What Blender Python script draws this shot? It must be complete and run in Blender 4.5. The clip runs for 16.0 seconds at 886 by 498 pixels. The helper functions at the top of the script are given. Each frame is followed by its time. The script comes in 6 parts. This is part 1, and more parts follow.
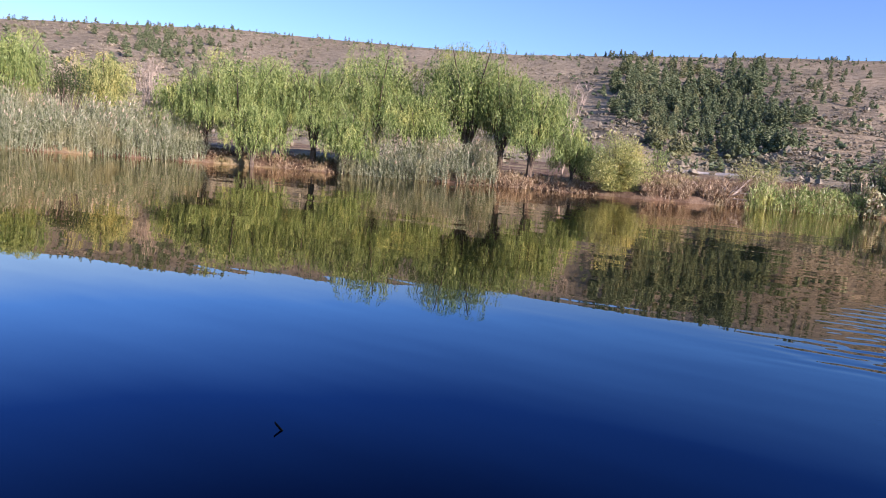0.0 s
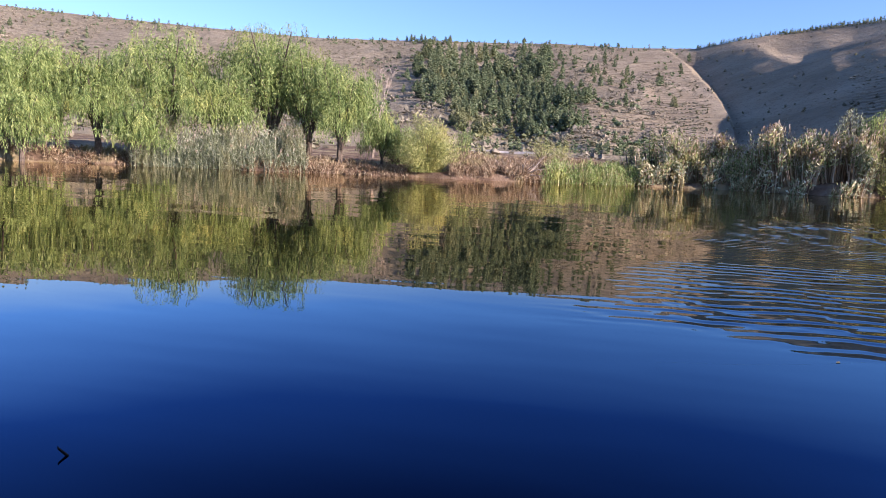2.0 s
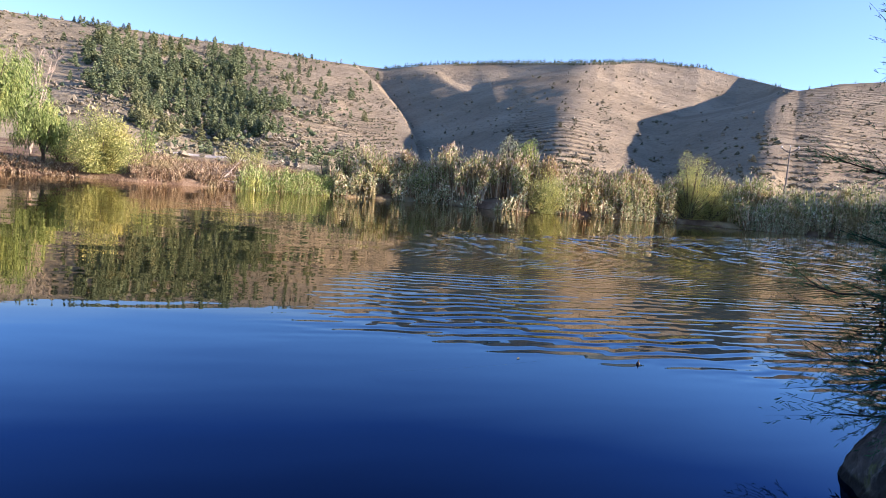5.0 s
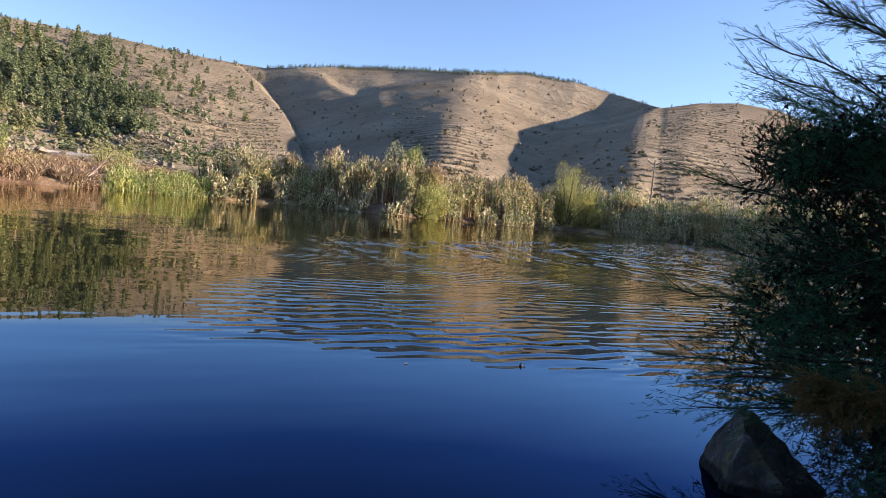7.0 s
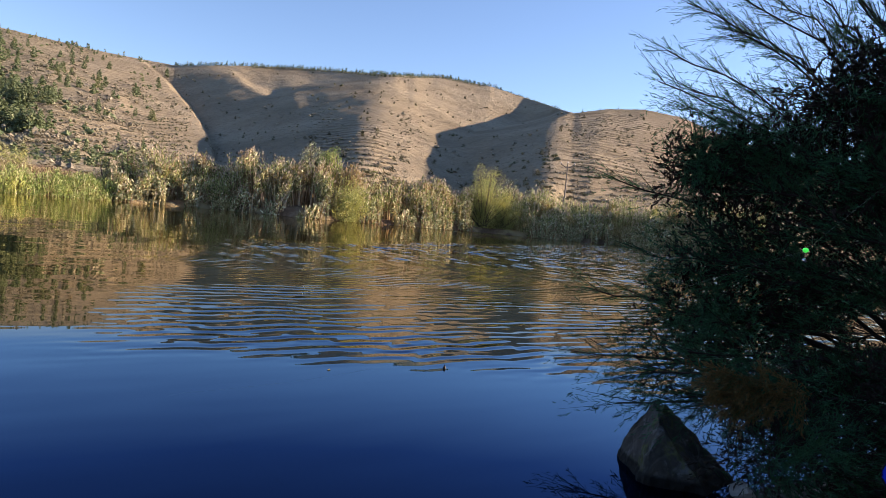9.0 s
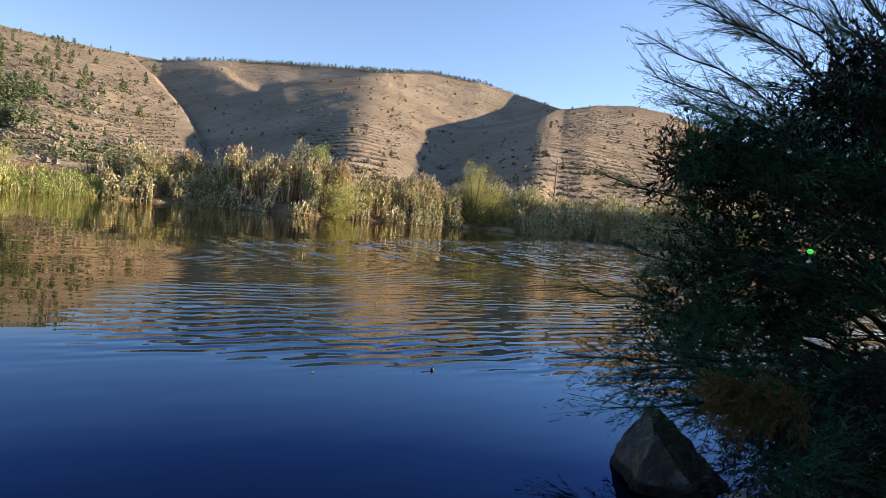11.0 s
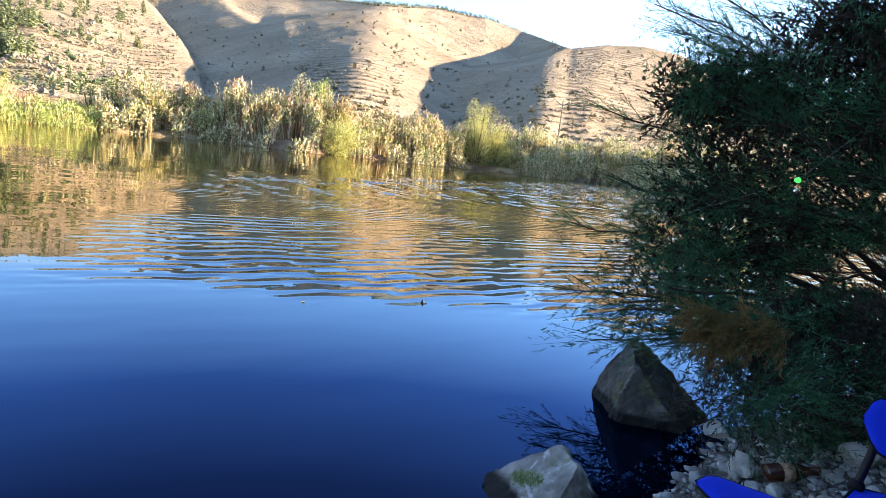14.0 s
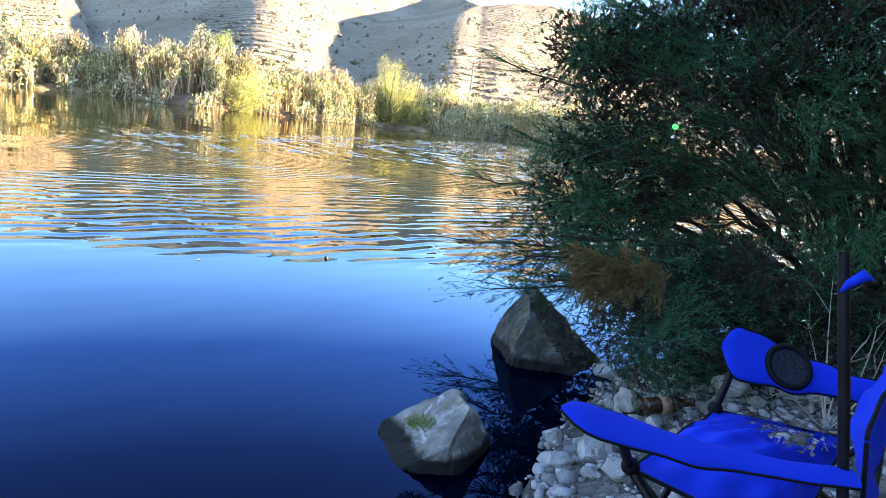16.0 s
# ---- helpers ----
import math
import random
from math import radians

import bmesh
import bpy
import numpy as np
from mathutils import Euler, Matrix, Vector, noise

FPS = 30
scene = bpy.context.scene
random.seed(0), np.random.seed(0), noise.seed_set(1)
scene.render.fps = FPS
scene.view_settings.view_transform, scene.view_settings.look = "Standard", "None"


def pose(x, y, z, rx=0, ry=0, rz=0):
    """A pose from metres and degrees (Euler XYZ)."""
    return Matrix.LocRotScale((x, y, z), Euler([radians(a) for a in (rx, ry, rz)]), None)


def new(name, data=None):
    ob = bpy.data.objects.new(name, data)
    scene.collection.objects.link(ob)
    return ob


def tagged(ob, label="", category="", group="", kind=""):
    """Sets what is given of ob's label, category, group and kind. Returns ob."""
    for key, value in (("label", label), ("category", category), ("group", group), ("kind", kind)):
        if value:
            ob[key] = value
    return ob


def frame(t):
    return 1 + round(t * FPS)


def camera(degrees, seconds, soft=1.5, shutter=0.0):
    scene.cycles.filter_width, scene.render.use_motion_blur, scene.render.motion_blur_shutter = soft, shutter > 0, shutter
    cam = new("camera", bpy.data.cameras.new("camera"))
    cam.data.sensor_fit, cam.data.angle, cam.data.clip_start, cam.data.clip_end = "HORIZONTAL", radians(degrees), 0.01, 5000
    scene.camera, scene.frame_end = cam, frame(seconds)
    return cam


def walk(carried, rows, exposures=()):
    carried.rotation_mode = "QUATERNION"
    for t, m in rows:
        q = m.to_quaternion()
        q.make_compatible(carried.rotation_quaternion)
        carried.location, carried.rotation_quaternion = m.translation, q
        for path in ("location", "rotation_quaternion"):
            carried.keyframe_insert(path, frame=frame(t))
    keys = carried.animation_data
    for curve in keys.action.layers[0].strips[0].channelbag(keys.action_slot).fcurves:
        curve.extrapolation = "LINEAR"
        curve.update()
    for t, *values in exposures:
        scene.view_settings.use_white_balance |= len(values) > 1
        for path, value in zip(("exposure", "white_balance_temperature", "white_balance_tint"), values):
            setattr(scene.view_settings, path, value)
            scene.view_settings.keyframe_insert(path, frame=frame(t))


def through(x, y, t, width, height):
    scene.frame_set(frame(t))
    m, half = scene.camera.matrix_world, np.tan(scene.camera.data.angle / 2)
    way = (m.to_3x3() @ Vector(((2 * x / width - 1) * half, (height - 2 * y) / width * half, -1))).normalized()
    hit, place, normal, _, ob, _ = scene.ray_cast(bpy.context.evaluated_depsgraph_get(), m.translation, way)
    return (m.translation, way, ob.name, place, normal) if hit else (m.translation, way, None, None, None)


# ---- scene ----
cam = camera(67.96, 16.0, soft=0.25)


def aim(x, y, z, yaw, pitch, roll):
    """A camera pose: yaw to the right of +y, pitch upwards, roll clockwise in the picture."""
    return pose(x, y, z, 90 + pitch, 0, -yaw) @ pose(0, 0, 0, 0, 0, roll)


PATH = [
    (0.0, aim(0.020, -0.117, 1.106, -26.81, -6.82, 4.66)),
    (0.5, aim(-0.010, -0.079, 1.082, -22.86, -6.79, 4.57)),
    (1.0, aim(0.020, -0.071, 1.095, -19.39, -6.76, 2.90)),
    (1.5, aim(-0.005, -0.010, 1.074, -13.82, -7.30, 1.86)),
    (2.0, aim(0.029, -0.035, 1.082, -10.80, -7.13, 2.55)),
    (2.5, aim(0.014, -0.018, 1.076, -7.87, -6.97, 2.97)),
    (3.0, aim(0.000, -0.031, 1.096, -5.66, -6.97, 2.31)),
    (3.5, aim(-0.010, -0.065, 1.095, -2.60, -6.59, 3.59)),
    (4.0, aim(-0.030, -0.040, 1.105, 4.51, -6.18, 3.93)),
    (4.5, aim(-0.070, -0.040, 1.115, 9.91, -5.81, 3.40)),
    (5.0, aim(-0.110, -0.040, 1.125, 15.33, -4.75, 4.83)),
    (5.2, aim(-0.115, -0.040, 1.128, 17.34, -4.19, 5.48)),
    (7.3, aim(-0.135, -0.035, 1.128, 26.91, -3.08, 5.24)),
    (7.5, aim(-0.140, -0.030, 1.128, 28.26, -2.79, 5.04)),
    (8.0, aim(-0.145, -0.015, 1.135, 29.83, -2.76, 5.41)),
    (8.5, aim(-0.145, -0.015, 1.137, 30.70, -2.75, 5.01)),
    (9.0, aim(-0.155, -0.025, 1.137, 32.25, -2.53, 5.41)),
    (11.3, aim(-0.062, 0.085, 1.150, 33.15, -2.77, 5.40)),
    (11.5, aim(-0.060, 0.080, 1.148, 32.65, -2.83, 5.27)),
    (12.0, aim(-0.045, 0.078, 1.122, 32.16, -5.02, 5.53)),
    (12.5, aim(-0.028, 0.085, 1.100, 32.35, -7.54, 5.32)),
    (13.0, aim(-0.012, 0.080, 1.095, 32.70, -7.91, 5.52)),
    (13.5, aim(0.002, 0.072, 1.097, 32.99, -7.97, 5.53)),
    (14.0, aim(0.011, 0.062, 1.097, 33.54, -7.91, 6.54)),
    (14.5, aim(0.025, 0.049, 1.093, 35.41, -7.52, 7.52)),
    (15.0, aim(0.046, 0.037, 1.087, 38.02, -8.15, 7.10)),
    (15.5, aim(0.058, 0.032, 1.077, 39.40, -9.12, 7.09)),
    (16.0, aim(0.079, 0.027, 1.064, 41.53, -10.52, 7.00)),
]
EXPOSURES = [(t, e + 1.7, k, c) for t, e, k, c in ((0.0, -0.52, 5680, 32), (1.5, -0.34, 5650, 31), (3.0, -0.22, 5750, 29), (5.0, 0.05, 6050, 27), (7.5, -0.25, 6650, 23), (12.0, -0.22, 6950, 22), (12.6, 0.15, 6900, 21), (13.2, 0.65, 7000, 20), (14.0, 1.12, 7050, 19), (14.6, 1.2, 7050, 19), (15.5, 1.5, 7000, 19), (16.0, 1.78, 7000, 19))]
walk(cam, PATH, EXPOSURES)

# ---- light ----
SUN_AZ, SUN_EL = 109.0, 15.5
world = bpy.data.worlds.new("sky")
scene.world = world
world.use_nodes = True
wn = world.node_tree
sky = wn.nodes.new("ShaderNodeTexSky")
sky.sky_type = "NISHITA"
sky.sun_disc = False
sky.sun_elevation = radians(SUN_EL)
sky.sun_rotation = radians(SUN_AZ)
sky.altitude = 800
sky.air_density, sky.dust_density, sky.ozone_density = 1.0, 0.1, 3.4
wn.nodes["Background"].inputs["Strength"].default_value = 0.095
wn.links.new(sky.outputs[0], wn.nodes["Background"].inputs["Color"])

sun_data = bpy.data.lights.new("sun", "SUN")
sun_data.energy = 5.0
sun_data.angle = radians(0.5)
sun_data.color = (1.0, 0.85, 0.64)
sun = new("sun", sun_data)
sun_way = Vector((math.sin(radians(SUN_AZ)) * math.cos(radians(SUN_EL)), math.cos(radians(SUN_AZ)) * math.cos(radians(SUN_EL)), math.sin(radians(SUN_EL))))
sun.matrix_world = Matrix.Translation((30, -20, 40)) @ sun_way.to_track_quat("Z", "Y").to_matrix().to_4x4()

# ---- materials ----


class Mat:
    """A node material with a few short cuts."""

    def __init__(self, name):
        self.mat = bpy.data.materials.new(name)
        self.mat.use_nodes = True
        self.t = self.mat.node_tree
        self.bsdf = self.t.nodes["Principled BSDF"]
        self.out = self.t.nodes["Material Output"]
        self.geo = self.t.nodes.new("ShaderNodeNewGeometry")

    def node(self, kind, **values):
        n = self.t.nodes.new("ShaderNode" + kind)
        for key, value in values.items():
            n.inputs[key.replace("_", " ")].default_value = value
        return n

    def link(self, a, b):
        self.t.links.new(a, b)

    def where(self, scale=(1, 1, 1), turn=(0, 0, 0), local=False):
        m = self.t.nodes.new("ShaderNodeMapping")
        m.inputs["Scale"].default_value = scale
        m.inputs["Rotation"].default_value = turn
        if local:
            self.link(self.t.nodes.new("ShaderNodeTexCoord").outputs["Object"], m.inputs["Vector"])
        else:
            self.link(self.geo.outputs["Position"], m.inputs["Vector"])
        return m.outputs[0]

    def noise(self, scale, detail=4, rough=0.55, distort=0.0, at=None):
        n = self.node("TexNoise", Scale=scale, Detail=detail, Roughness=rough, Distortion=distort)
        self.link(at or self.where(), n.inputs["Vector"])
        return n.outputs["Fac"]

    def ramp(self, fac, stops):
        r = self.t.nodes.new("ShaderNodeValToRGB")
        while len(r.color_ramp.elements) < len(stops):
            r.color_ramp.elements.new(0.5)
        for e, (p, c) in zip(r.color_ramp.elements, stops):
            e.position = p
            e.color = (*c, 1) if len(c) == 3 else c
        self.link(fac, r.inputs["Fac"])
        return r.outputs["Color"]

    def mix(self, fac, a, b, blend="MIX"):
        m = self.t.nodes.new("ShaderNodeMix")
        m.data_type, m.blend_type = "RGBA", blend
        for value, socket in ((fac, m.inputs[0]), (a, m.inputs[6]), (b, m.inputs[7])):
            if hasattr(value, "links"):
                self.link(value, socket)
            elif isinstance(value, tuple):
                socket.default_value = (*value, 1)
            else:
                socket.default_value = value
        return m.outputs[2]

    def math(self, op, a, b=0.0, c=0.0, clamp=False):
        m = self.t.nodes.new("ShaderNodeMath")
        m.operation, m.use_clamp = op, clamp
        for value, socket in zip((a, b, c), m.inputs):
            if hasattr(value, "links"):
                self.link(value, socket)
            else:
                socket.default_value = value
        return m.outputs[0]

    def xyz(self):
        s = self.t.nodes.new("ShaderNodeSeparateXYZ")
        self.link(self.geo.outputs["Position"], s.inputs[0])
        return s.outputs

    def step(self, value, low, high):
        m = self.t.nodes.new("ShaderNodeMapRange")
        m.interpolation_type = "SMOOTHSTEP"
        m.inputs["From Min"].default_value, m.inputs["From Max"].default_value = low, high
        self.link(value, m.inputs["Value"])
        return m.outputs[0]

    def bump(self, height, strength, distance):
        b = self.node("Bump", Strength=strength, Distance=distance)
        self.link(height, b.inputs["Height"])
        self.link(b.outputs[0], self.bsdf.inputs["Normal"])

    def done(self, color=None, rough=0.9, spec=0.3, metal=0.0):
        if color is not None:
            if hasattr(color, "links"):
                self.link(color, self.bsdf.inputs["Base Color"])
            else:
                self.bsdf.inputs["Base Color"].default_value = (*color, 1)
        self.bsdf.inputs["Roughness"].default_value = rough
        self.bsdf.inputs["Specular IOR Level"].default_value = spec
        self.bsdf.inputs["Metallic"].default_value = metal
        return self.mat


def leaf_material(name, stops, patch_color, patch=0.35, through=0.4, patch_scale=0.35, depth=0.0):
    """Leaves: each leaf takes its own shade from the stops, with patches of another tint, and lets some light through."""
    m = Mat(name)
    shade = m.ramp(m.geo.outputs["Random Per Island"], stops)
    spot = m.step(m.noise(patch_scale, 2), 0.62 - patch * 0.35, 0.75 - patch * 0.2)
    color = m.mix(m.math("MULTIPLY", spot, 0.75), shade, patch_color)
    if depth > 0:
        # randomly darker green branches among the others
        color = m.mix(m.math("MULTIPLY", m.step(m.noise(0.8, 3, 0.6), 0.45, 0.62), depth), color, m.mix(1.0, color, (0.45, 0.55, 0.45), "MULTIPLY"))
    d = m.node("BsdfDiffuse")
    tr = m.node("BsdfTranslucent")
    gl = m.node("BsdfGlossy", Roughness=0.45)
    gl.inputs["Color"].default_value = (0.5, 0.5, 0.5, 1)
    m.link(color, d.inputs["Color"])
    m.link(color, tr.inputs["Color"])
    a = m.node("MixShader", Fac=through)
    m.link(d.outputs[0], a.inputs[1])
    m.link(tr.outputs[0], a.inputs[2])
    b = m.node("MixShader", Fac=0.04)
    m.link(a.outputs[0], b.inputs[1])
    m.link(gl.outputs[0], b.inputs[2])
    m.link(b.outputs[0], m.out.inputs["Surface"])
    return m.mat


def make_materials():
    M = {}
    # water: deep and clear, calm near the left, wind-ruffled over the middle of the lake
    m = Mat("lake_water")
    x, y, z = m.xyz()
    far = m.math("SQRT", m.math("ADD", m.math("MULTIPLY", x, x), m.math("MULTIPLY", y, y)))
    edge = m.math("ADD", far, m.math("MULTIPLY", m.noise(0.5, 3), 2.0))
    side = m.math("ADD", m.math("MULTIPLY", y, -0.28), m.math("ADD", x, m.math("MULTIPLY", m.noise(0.35, 3), 2.4)))
    reach = m.math("ADD", m.math("SUBTRACT", y, m.math("MULTIPLY", x, 0.72)), m.math("MULTIPLY", m.noise(0.15, 3), 6.0))
    ruffled = m.math("MULTIPLY", m.math("MULTIPLY", m.step(edge, 5.4, 6.8), m.step(reach, 19.5, 15.5)), m.step(side, -0.6, 0.9))
    gust = m.step(m.noise(1.0, 2, 0.5, 0.3, at=m.where((0.28, 0.55, 1), (0, 0, radians(8)))), 0.36, 0.62)
    patchy = m.math("MULTIPLY", ruffled, m.math("ADD", 0.30, m.math("MULTIPLY", gust, 0.85)))
    bearing = m.math("MULTIPLY", m.math("ARCTAN2", x, y), 57.2958)
    rim = m.math("MULTIPLY", m.step(bearing, 11.0, 20.0), m.step(m.math("SUBTRACT", far, m.math("MULTIPLY", bearing, 0.35)), 55.0, 57.0))
    patchy = m.math("MAXIMUM", patchy, m.math("MULTIPLY", rim, 0.9))

    def add(*values):
        total = values[0]
        for value in values[1:]:
            total = m.math("ADD", total, value)
        return total

    def times(*values):
        total = values[0]
        for value in values[1:]:
            total = m.math("MULTIPLY", total, value)
        return total

    def train(angle, k, warp, seed, slope, fade):
        """The slope of a train of wavelets that run along an angle, with wandering crests, lost to the eye past a distance."""
        along = add(times(x, math.sin(angle) * k), times(y, math.cos(angle) * k))
        drift = m.noise(1.0, 2, 0.5, 0.0, at=m.where((1.3 + seed * 0.15, 0.45, 1), (0, 0, seed * 0.12)))
        return times(m.math("COSINE", add(along, times(drift, warp))), slope, m.step(far, fade, fade * 0.4))

    def chop(scale, turn, slope, shift=0.0):
        """Slopes of an irregular, wind-combed surface."""
        at = m.where(scale, (0, 0, radians(turn)))
        at.node.inputs["Location"].default_value = (shift, shift * 0.7, shift * 1.3)
        return times(m.math("SUBTRACT", m.noise(1.0, 1, 0.5, 0.2, at=at), 0.5), slope)

    away = m.step(far, 10.0, 26.0)
    waves = add(train(-0.08, 36.0, 12, 1.1, 0.045, 14.0), train(0.07, 23.0, 10, 2.3, 0.062, 36.0))
    broken = add(chop((2.6, 0.85, 1), 4, 1.25), chop((4.0, 2.2, 1), -4, 0.70, 9.0))
    fore = times(patchy, add(times(waves, m.math("SUBTRACT", 1.0, times(away, 0.5))), times(broken, away), chop((2.4, 5.0, 1), 3, 0.10, 2.0)))
    aside = times(patchy, add(chop((1.0, 2.4, 1), 12, 0.16, 5.0), times(waves, 0.15)))
    fore = add(fore, chop((0.30, 1.0, 1), 6, 0.030, 3.0), chop((1.1, 4.5, 1), 4, 0.018, 7.0))
    aside = add(aside, chop((0.35, 0.9, 1), -8, 0.016, 11.0))
    tilt = m.node("CombineXYZ", Z=1.0)
    m.link(times(aside, -1.0), tilt.inputs["X"])
    m.link(times(fore, -1.0), tilt.inputs["Y"])
    b = m.t.nodes.new("ShaderNodeVectorMath")
    b.operation = "NORMALIZE"
    m.link(tilt.outputs[0], b.inputs[0])
    # body tint: near blue paints in the sky's reflection, far water stays brown-green
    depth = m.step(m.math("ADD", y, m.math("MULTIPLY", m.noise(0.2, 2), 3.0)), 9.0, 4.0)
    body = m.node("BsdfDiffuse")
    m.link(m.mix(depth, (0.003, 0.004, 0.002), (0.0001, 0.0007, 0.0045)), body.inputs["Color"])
    # mirror tint painted by angle: weak blue steeply, warm on hill reflections, full glancing
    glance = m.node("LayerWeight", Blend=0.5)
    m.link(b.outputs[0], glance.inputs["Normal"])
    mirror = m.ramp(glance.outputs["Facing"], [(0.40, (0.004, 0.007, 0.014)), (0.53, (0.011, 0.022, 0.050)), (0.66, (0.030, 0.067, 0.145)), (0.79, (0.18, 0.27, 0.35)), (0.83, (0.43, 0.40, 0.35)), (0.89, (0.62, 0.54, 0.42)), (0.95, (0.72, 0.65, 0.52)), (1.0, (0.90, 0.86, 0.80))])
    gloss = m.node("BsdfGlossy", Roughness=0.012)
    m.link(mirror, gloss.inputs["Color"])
    m.link(b.outputs[0], gloss.inputs["Normal"])
    both = m.t.nodes.new("ShaderNodeAddShader")
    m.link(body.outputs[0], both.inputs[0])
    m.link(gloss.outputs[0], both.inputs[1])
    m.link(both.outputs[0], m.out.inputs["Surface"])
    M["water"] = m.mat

    # hillside: dry golden grass, grey scrub to the west, stony patches, plough terraces along the contour
    m = Mat("dry_hillside")
    x, y, z = m.xyz()
    bearing = m.math("MULTIPLY", m.math("ARCTAN2", x, y), 57.2958)
    grass = m.ramp(m.noise(0.02, 6, 0.6), [(0.3, (0.215, 0.175, 0.12)), (0.5, (0.295, 0.243, 0.168)), (0.7, (0.375, 0.312, 0.22))])
    scrub = m.step(m.noise(0.16, 5, 0.65), 0.46, 0.60)
    grove = m.step(m.noise(0.012, 4), 0.42, 0.6)
    west = m.step(bearing, 6.0, 0.0)
    dens = m.math("MULTIPLY", scrub, m.math("ADD", m.math("MULTIPLY", grove, 0.3), m.math("MULTIPLY", west, 0.6)))
    color = m.mix(dens, grass, (0.125, 0.11, 0.08))
    color = m.mix(m.math("MULTIPLY", west, 0.35), color, (0.275, 0.24, 0.165))
    speck = m.step(m.noise(0.42, 6, 0.78), 0.51, 0.60)
    color = m.mix(m.math("MULTIPLY", speck, m.math("ADD", 0.40, m.math("MULTIPLY", west, 0.25))), color, (0.125, 0.10, 0.07))
    tuft = m.step(m.noise(1.3, 4, 0.7), 0.55, 0.68)
    color = m.mix(m.math("MULTIPLY", tuft, 0.35), color, (0.10, 0.085, 0.055))
    valley = m.step(z, 14.0, 8.0)
    color = m.mix(m.math("MULTIPLY", valley, m.math("ADD", 0.35, m.math("MULTIPLY", scrub, 0.35))), color, (0.40, 0.33, 0.20))
    # terraces: on the eastern hill's face, low on the middle spur, and low on the western slope
    line = m.math("ADD", m.math("MULTIPLY", z, 3.3), m.math("MULTIPLY", m.noise(0.03, 5, 0.65), 15.0))
    band = m.step(m.math("SINE", line), -0.1, 0.7)
    face = m.math("MAXIMUM", m.step(bearing, 40.5, 42.0), m.math("MULTIPLY", m.math("MULTIPLY", m.step(bearing, 19.5, 21.5), m.step(bearing, 28.5, 26.0)), m.step(z, 52.0, 26.0)))
    face = m.math("MAXIMUM", face, m.math("MULTIPLY", m.math("MULTIPLY", m.step(bearing, 10.5, 8.0), m.step(bearing, -9.0, -4.0)), 0.7))
    broken = m.math("MULTIPLY", m.math("MULTIPLY", m.step(m.noise(0.09, 4, 0.6), 0.36, 0.54), m.step(m.noise(0.010, 2), 0.30, 0.48)), m.math("ADD", 0.08, m.math("MULTIPLY", face, 0.92)))
    # the bands paint the terrace steps' shadow lines and scrub into the colour
    color = m.mix(m.math("MULTIPLY", m.math("MULTIPLY", band, broken), 0.72), color, (0.10, 0.083, 0.058))
    stone = m.step(m.noise(0.35, 4, 0.7), 0.66, 0.74)
    color = m.mix(m.math("MULTIPLY", stone, 0.5), color, (0.50, 0.44, 0.37))
    relief = m.math("ADD", m.math("ADD", m.math("MULTIPLY", m.noise(0.6, 5, 0.7), 1.3), m.math("MULTIPLY", m.noise(0.09, 4, 0.6), 3.5)), m.math("MULTIPLY", m.math("MULTIPLY", band, broken), -1.0))
    m.bump(relief, 0.8, 1.0)
    M["hill"] = m.done(color, 1.0, 0.05)

    # bank: red-brown earth with dry grass
    m = Mat("bank_earth")
    soil = m.ramp(m.noise(0.7, 6, 0.65), [(0.3, (0.085, 0.055, 0.036)), (0.5, (0.17, 0.112, 0.072)), (0.72, (0.27, 0.20, 0.135))])
    straw = m.step(m.noise(0.25, 5, 0.6), 0.45, 0.6)
    color = m.mix(m.math("MULTIPLY", straw, 0.7), soil, (0.40, 0.32, 0.17))
    m.bump(m.noise(3.0, 6, 0.7), 0.9, 0.25)
    M["bank"] = m.done(color, 1.0, 0.1)

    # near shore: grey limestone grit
    m = Mat("shore_grit")
    grit = m.ramp(m.noise(28.0, 6, 0.7), [(0.3, (0.045, 0.040, 0.034)), (0.5, (0.12, 0.11, 0.095)), (0.7, (0.26, 0.245, 0.22))])
    color = m.mix(m.step(m.noise(2.2, 4), 0.5, 0.7), grit, (0.07, 0.055, 0.04))
    m.bump(m.noise(60.0, 5, 0.7), 0.8, 0.02)
    M["grit"] = m.done(color, 0.95, 0.25)

    # bed of the lake by the shore
    m = Mat("lake_bed")
    M["bed"] = m.done(m.ramp(m.noise(6.0, 5), [(0.3, (0.02, 0.02, 0.016)), (0.7, (0.06, 0.055, 0.04))]), 0.9, 0.2)

    M["willow"] = leaf_material("willow_leaf", [(0.0, (0.12, 0.175, 0.045)), (0.5, (0.255, 0.325, 0.095)), (1.0, (0.385, 0.44, 0.155))], (0.52, 0.51, 0.15), 0.25, 0.22, 0.45, 0.75)
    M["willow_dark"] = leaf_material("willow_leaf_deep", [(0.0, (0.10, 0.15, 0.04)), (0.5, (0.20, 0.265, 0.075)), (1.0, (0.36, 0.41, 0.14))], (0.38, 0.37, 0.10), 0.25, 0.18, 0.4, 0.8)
    M["willow_yellow"] = leaf_material("willow_leaf_yellowing", [(0.0, (0.18, 0.21, 0.06)), (0.5, (0.38, 0.40, 0.13)), (1.0, (0.56, 0.54, 0.22))], (0.55, 0.49, 0.15), 0.35, 0.35, 0.6)
    M["olive_leaf"] = leaf_material("dark_leaf", [(0.0, (0.03, 0.055, 0.018)), (0.5, (0.06, 0.09, 0.03)), (1.0, (0.11, 0.13, 0.045))], (0.14, 0.13, 0.05), 0.2, 0.25)
